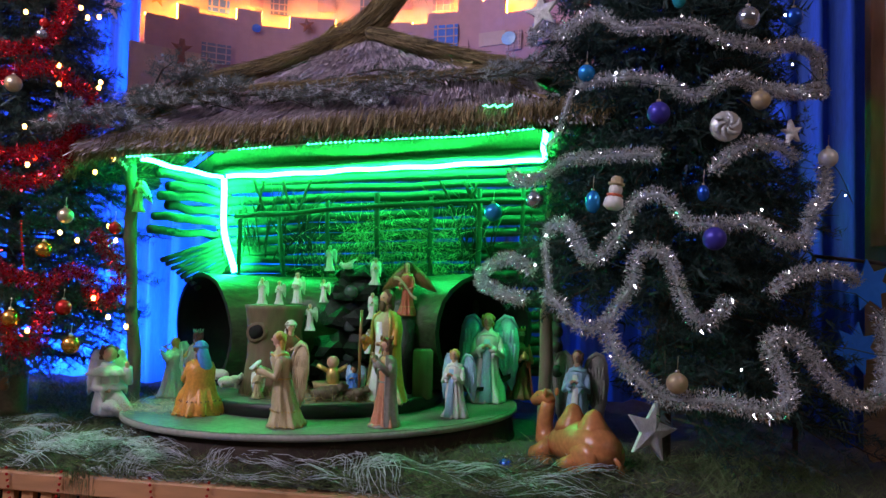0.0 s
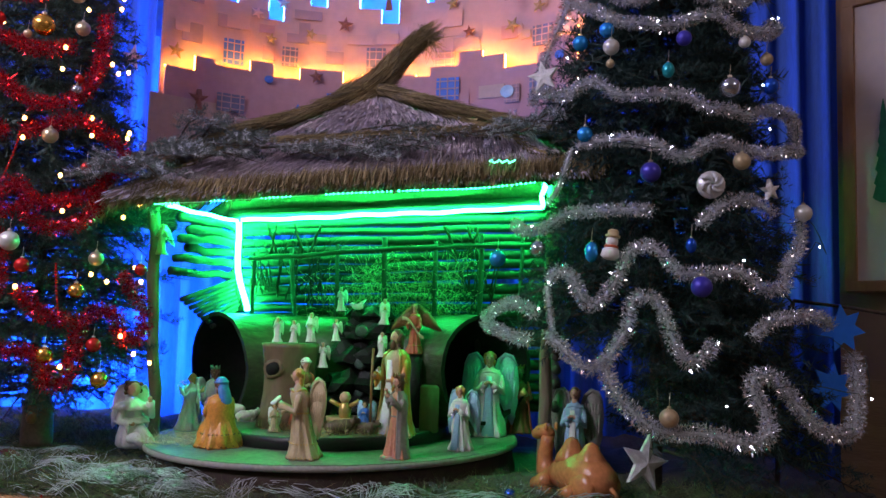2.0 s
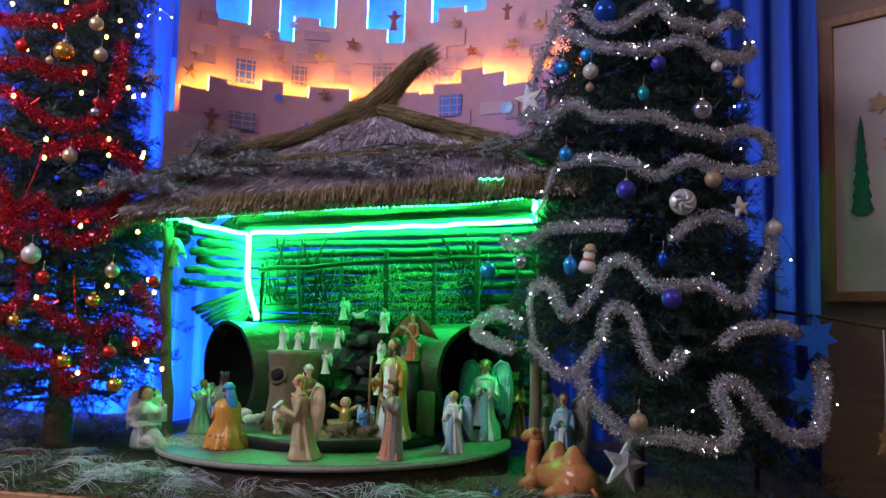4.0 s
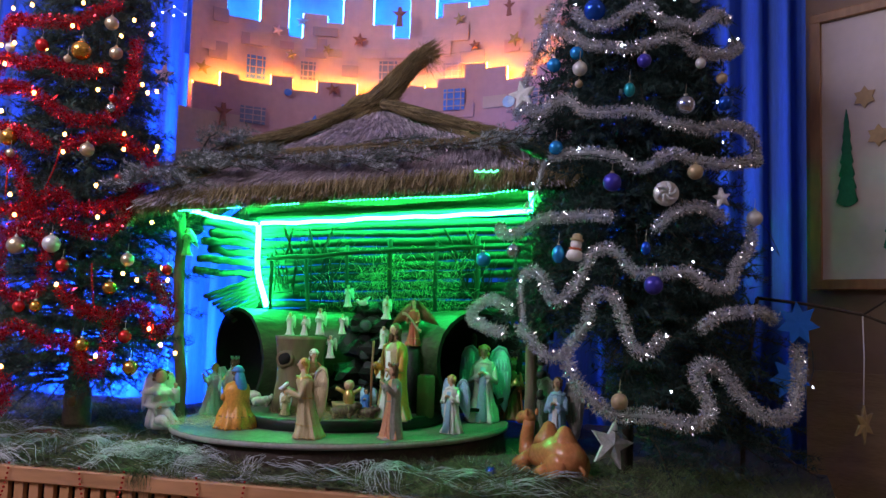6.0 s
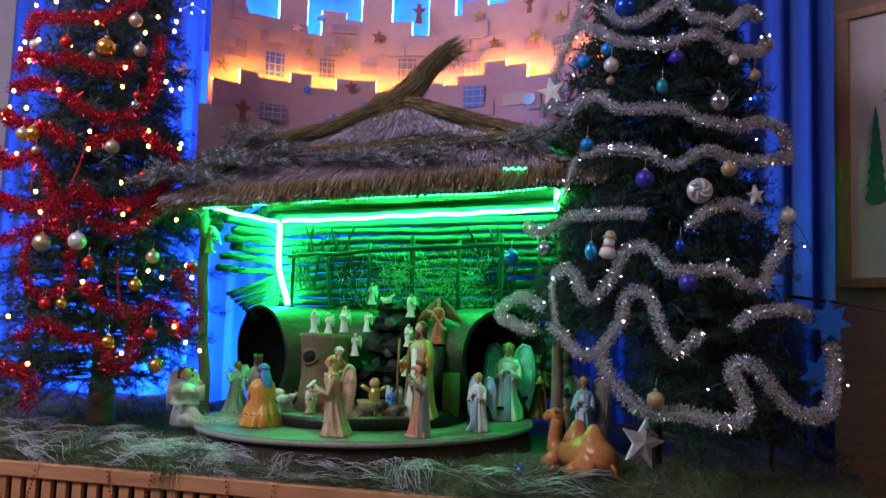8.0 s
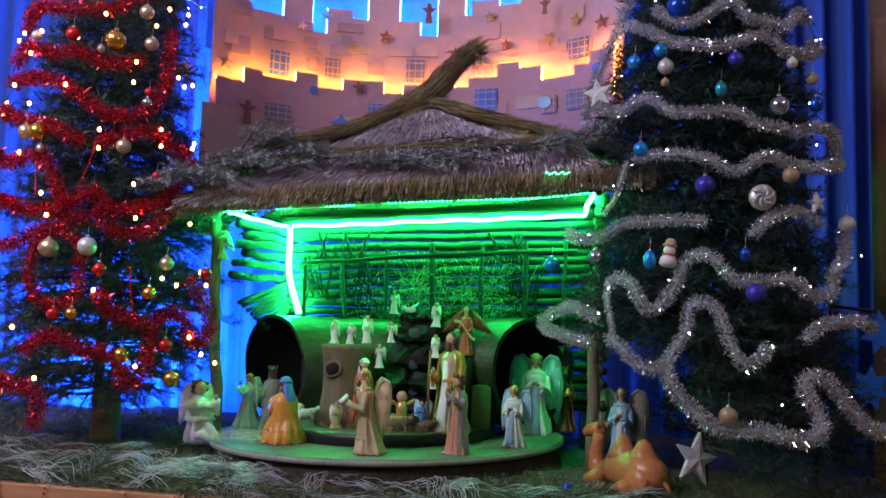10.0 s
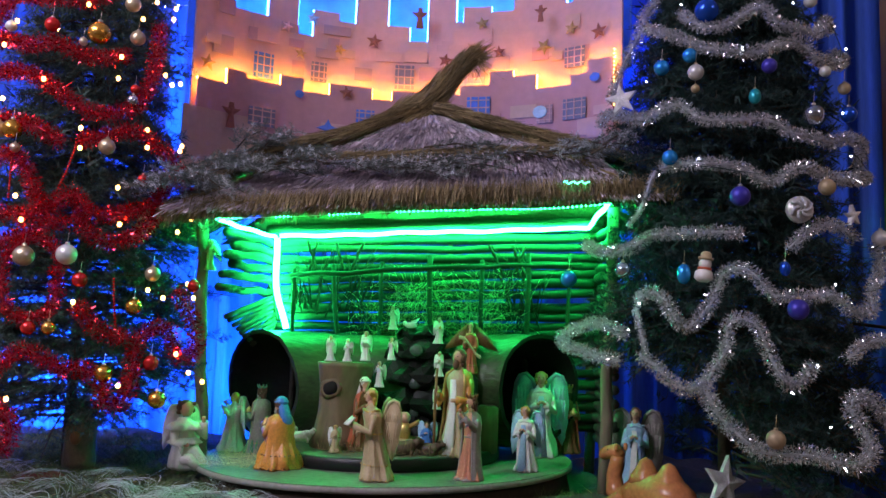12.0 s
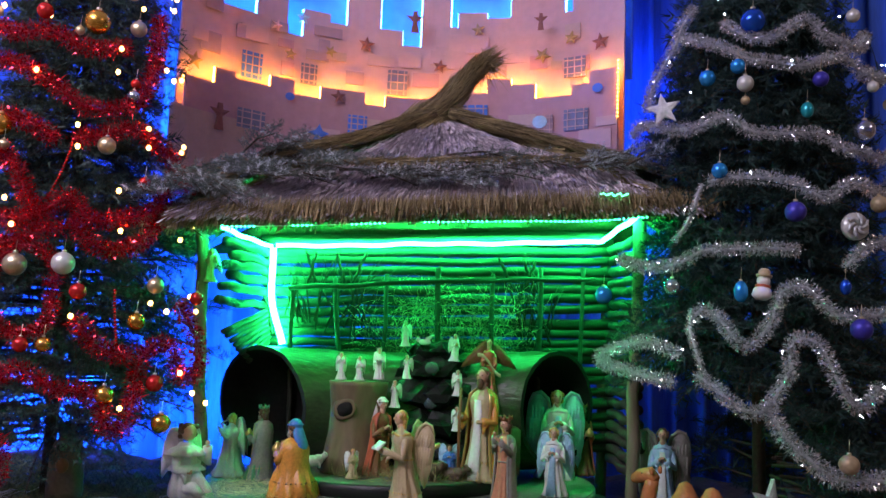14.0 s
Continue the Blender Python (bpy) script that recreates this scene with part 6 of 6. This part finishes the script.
for d, z, r, tone in [(-18, 1.728, 0.031, "violet"), (-90, 1.521, 0.03, "sky"), (-49, 2.125, 0.026, "sky"), (-37, 2.149, 0.024, "sky"), (-34, 2.092, 0.026, "pearl"), (11, 1.966, 0.032, "clear"), (31, 1.99, 0.026, "blue"),
                      (41, 1.643, 0.027, "pearl"), (-43, 1.848, 0.025, "sky"), (-56, 1.529, 0.026, "clear"), (-31, 2.292, 0.04, "blue"), (19, 2.102, 0.018, "pearl"), (30, 2.066, 0.02, "tan"), (14, 1.764, 0.026, "tan"), (-13, 1.113, 0.026, "tan"), (-4, 1.425, 0.03, "violet"), (-6, 2.1, 0.024, "violet"), (-34, 2.043, 0.014, "tan"), (24, 2.34, 0.022, "pearl")]:
    bauble("R", d, z, r, tone, {"violet": "matt violet bauble on the silver fir", "sky": "shiny light blue bauble on the silver fir", "pearl": "pearl white bauble on the silver fir", "clear": "silver and blue glass bauble on the silver fir", "blue": "deep blue shiny bauble on the silver fir", "tan": "tan coloured bauble on the silver fir"}[tone])
bauble("R", -35, 1.513, 0.021, "sky", "blue pine cone ornament on the silver fir", 1.5)
bauble("R", -12, 2.01, 0.019, "teal", "small teal lantern ornament on the silver fir", 1.3)
bauble("R", -6, 1.53, 0.016, "blue", "small blue drop ornament on the silver fir", 1.4)
for d, z, r, tone in [(18, 2.287, 0.043, "gold"), (37, 2.299, 0.029, "champagne"), (-5, 2.301, 0.028, "red"), (-30, 2.305, 0.021, "pearl"), (11, 2.249, 0.016, "champagne"), (34, 2.419, 0.03, "champagne"), (-14, 1.932, 0.036, "gold"), (-21, 1.935, 0.03, "champagne"), (-11, 1.87, 0.018, "champagne"), (25, 1.897, 0.03, "champagne"), (40, 1.802, 0.022, "red"),
                      (0, 1.525, 0.036, "champagne"), (14, 1.536, 0.036, "pearl"), (19, 1.46, 0.027, "red"), (44, 1.495, 0.028, "champagne"), (37, 1.386, 0.029, "gold"), (5, 1.309, 0.024, "red"), (11, 1.311, 0.024, "gold"), (63, 1.47, 0.024, "red"), (45, 1.101, 0.032, "gold"), (43, 1.213, 0.028, "red"), (28, 1.181, 0.03, "gold"), (36, 2.112, 0.018, "red"), (35, 2.07, 0.022, "clear"), (-36, 1.37, 0.03, "gold"), (-30, 1.53, 0.03, "red")]:
    bauble("L", d, z, r, tone, {"gold": "shiny orange-gold bauble on the red fir", "champagne": "pale champagne bauble on the red fir", "red": "red shiny bauble on the red fir", "pearl": "pearl white bauble on the red fir", "clear": "silver and blue glass bauble on the red fir"}[tone])


for deg, z, dx in ((-12, 1.88, 0.0), (13, 1.9, -0.05), (30, 1.47, 0.02)):
    p = on_tree("L", deg, z, 0.03)
    b = group_base("bead_chain", pose(p.x, p.y, p.z), "thin red bead chain hanging on the red fir", "bead chain", "red bead chains")
    s = Shape()
    s.ball((0, 0, 0), 0.0042, BALLS["red"], 7, 5)
    me = s.mesh("bead")
    for k in range(20):
        ob = new("bead", me)
        ob.parent = b
        ob.location = (dx * (k / 19) ** 1.4, 0.0, -0.0088 * k)


def foil_star(m, size, label, pts=5, mat=GLITTER, name="foil_star", thick=0.012):
    s = Shape()
    s.plate(star_outline(pts, size, size * 0.42, 100), thick, mat, dome=size * 0.12)
    s.thing(name, m, label, "star ornament", smooth=False)


def facing(p, out):
    return pose(p.x, p.y, p.z, 0, 0, out)


foil_star(facing(on_tree("R", -66, 2.05, 0.05), -30), 0.05, "silver glitter star on the fir tinsel")
foil_star(facing(on_tree("R", 25, 1.693, 0.03), 20), 0.03, "small white star on the fir")
foil_star(pose(0.55, 2.12, 0.945, -8, 26, 20), 0.08, "big silver glitter star hanging low on the fir")
# swirled silver disc
p = on_tree("R", 2, 1.695, 0.03)
b = group_base("swirl_disc", pose(p.x, p.y, p.z), "round silver swirl ornament on the fir", "disc ornament")
s = Shape()
s.plate(star_outline(18, 0.036, 0.035), 0.014, BALLS["pearl"], dome=0.006)
s.part("disc", b)
for k in range(6):
    s = Shape()
    s.tube([(0.032 * t * math.cos(k * 1.047 + 1.6 * t), -0.012 - 0.003 * (1 - t), 0.032 * t * math.sin(k * 1.047 + 1.6 * t)) for t in (0.1, 0.4, 0.7, 1.0)], [0.003, 0.005, 0.006, 0.004], SILVERDULL, 6)
    s.part("swirl", b, "raised silver swirl")
# snowman ornament
p = on_tree("R", -29, 1.529, 0.03)
s = Shape()
s.lathe([(0.02, 0), (0.034, 0.012), (0.03, 0.035), (0.019, 0.046)], WHITE, (0, 0, -0.05), 16)
s.ball((0, 0, 0.015), 0.023, WHITE, 14, 10)
s.lathe([(0.026, 0), (0.028, 0.008), (0.02, 0.01), (0.02, 0.022), (0.012, 0.03)], IVORY, (0, 0, 0.03), 14)
s.tube([(0.022 * math.cos(a), 0.022 * math.sin(a), -0.003) for a in [k * 0.63 for k in range(11)]], 0.005, REDP, 6)
s.thing("snowman_ornament", pose(p.x, p.y, p.z, 0, 8, 0) @ Matrix.Scale(0.72, 4), "white felt snowman ornament with red scarf", "snowman")


def string_lights(side, rows, mat, label, r=0.006, seed=1, every=3):
    g = random.Random(seed)
    pts = [on_tree(side, a, z, 0.02) for a, z in rows]
    base = group_base("string_lights", pose(*pts[0]), label, "string lights")
    s = Shape()
    path = smooth_path([p - pts[0] for p in pts], 0.06)
    s.tube(path, 0.0011, NEEDLE, 4)
    s.part("cable", base, "thin dark cable")
    s = Shape()
    s.ball((0, 0, 0), (r, r, r * 1.2), mat, 8, 6)
    me = s.mesh("bulb")
    for q in path[::every]:
        ob = new("bulb", me)
        ob.parent = base
        ob.location = V(q) + V((g.uniform(-0.015, 0.015), g.uniform(-0.02, 0.0), g.uniform(-0.02, 0.02)))


def zigzag(z0, z1, sweeps, swing, n):
    """Angle and height of a cable laid to and fro over the front of a tree."""
    return [(swing * math.sin(math.pi * sweeps * i / n), z0 + (z1 - z0) * i / n + 0.03 * math.sin(i * 1.7)) for i in range(n + 1)]


string_lights("L", zigzag(1.12, 2.75, 13, 66, 150), BULB_WARM, "warm white string lights laid over the red fir", 0.0072, 2, 4)
string_lights("R", zigzag(1.15, 2.5, 8, 58, 80), BULB_COOL, "cool white string lights laid over the silver fir", 0.0024, 3, 7)

# ---- stars and branch at the right ----
def blue_star(m, size):
    s = Shape()
    s.plate(star_outline(7, size, size * 0.55, 95), 0.006, STARBLUE, dome=0.002)
    s.thing("blue_star", m, "flat blue seven-pointed paper star", "paper star", "blue stars", smooth=False)


blue_star(pose(1.153, 2.2, 1.336, 0, 0, 5), 0.072)
blue_star(pose(1.15, 2.26, 1.16, 0, 10, 10), 0.075)
tw = Shape()
tw.tube([(1.08, 2.36, 1.42), (1.2, 2.25, 1.4), (1.34, 2.16, 1.37), (1.5, 2.1, 1.3)], [0.006, 0.005, 0.005, 0.003], DARKTWIG, 7)
tw.tube([(1.34, 2.16, 1.37), (1.42, 2.1, 1.44), (1.5, 2.02, 1.47)], [0.004, 0.003, 0.002], DARKTWIG, 6)
tw.tube([(1.08, 2.36, 1.42), (1.05, 2.4, 1.1), (1.05, 2.42, DECK)], [0.007, 0.008, 0.009], DARKTWIG, 7)
tw.thing("bare_branch", Matrix.Identity(4), "bare dark branch holding paper stars", "branch")
hang = group_base("hanging_star", pose(1.338, 2.16, 1.03), "pale gold straw star hanging on a ribbon from the branch", "star ornament")
s = Shape()
s.plate(star_outline(6, 0.065, 0.028, 90), 0.006, STRAW, pose(0, 0, 0, 0, 0, 40), dome=0.006)
s.part("star", hang, "", False)
s = Shape()
s.tube([(0, 0, 0.06), (0.003, 0, 0.2), (0.0, 0, 0.335)], 0.002, WHITE, 5)
s.part("ribbon", hang, "thin white ribbon")
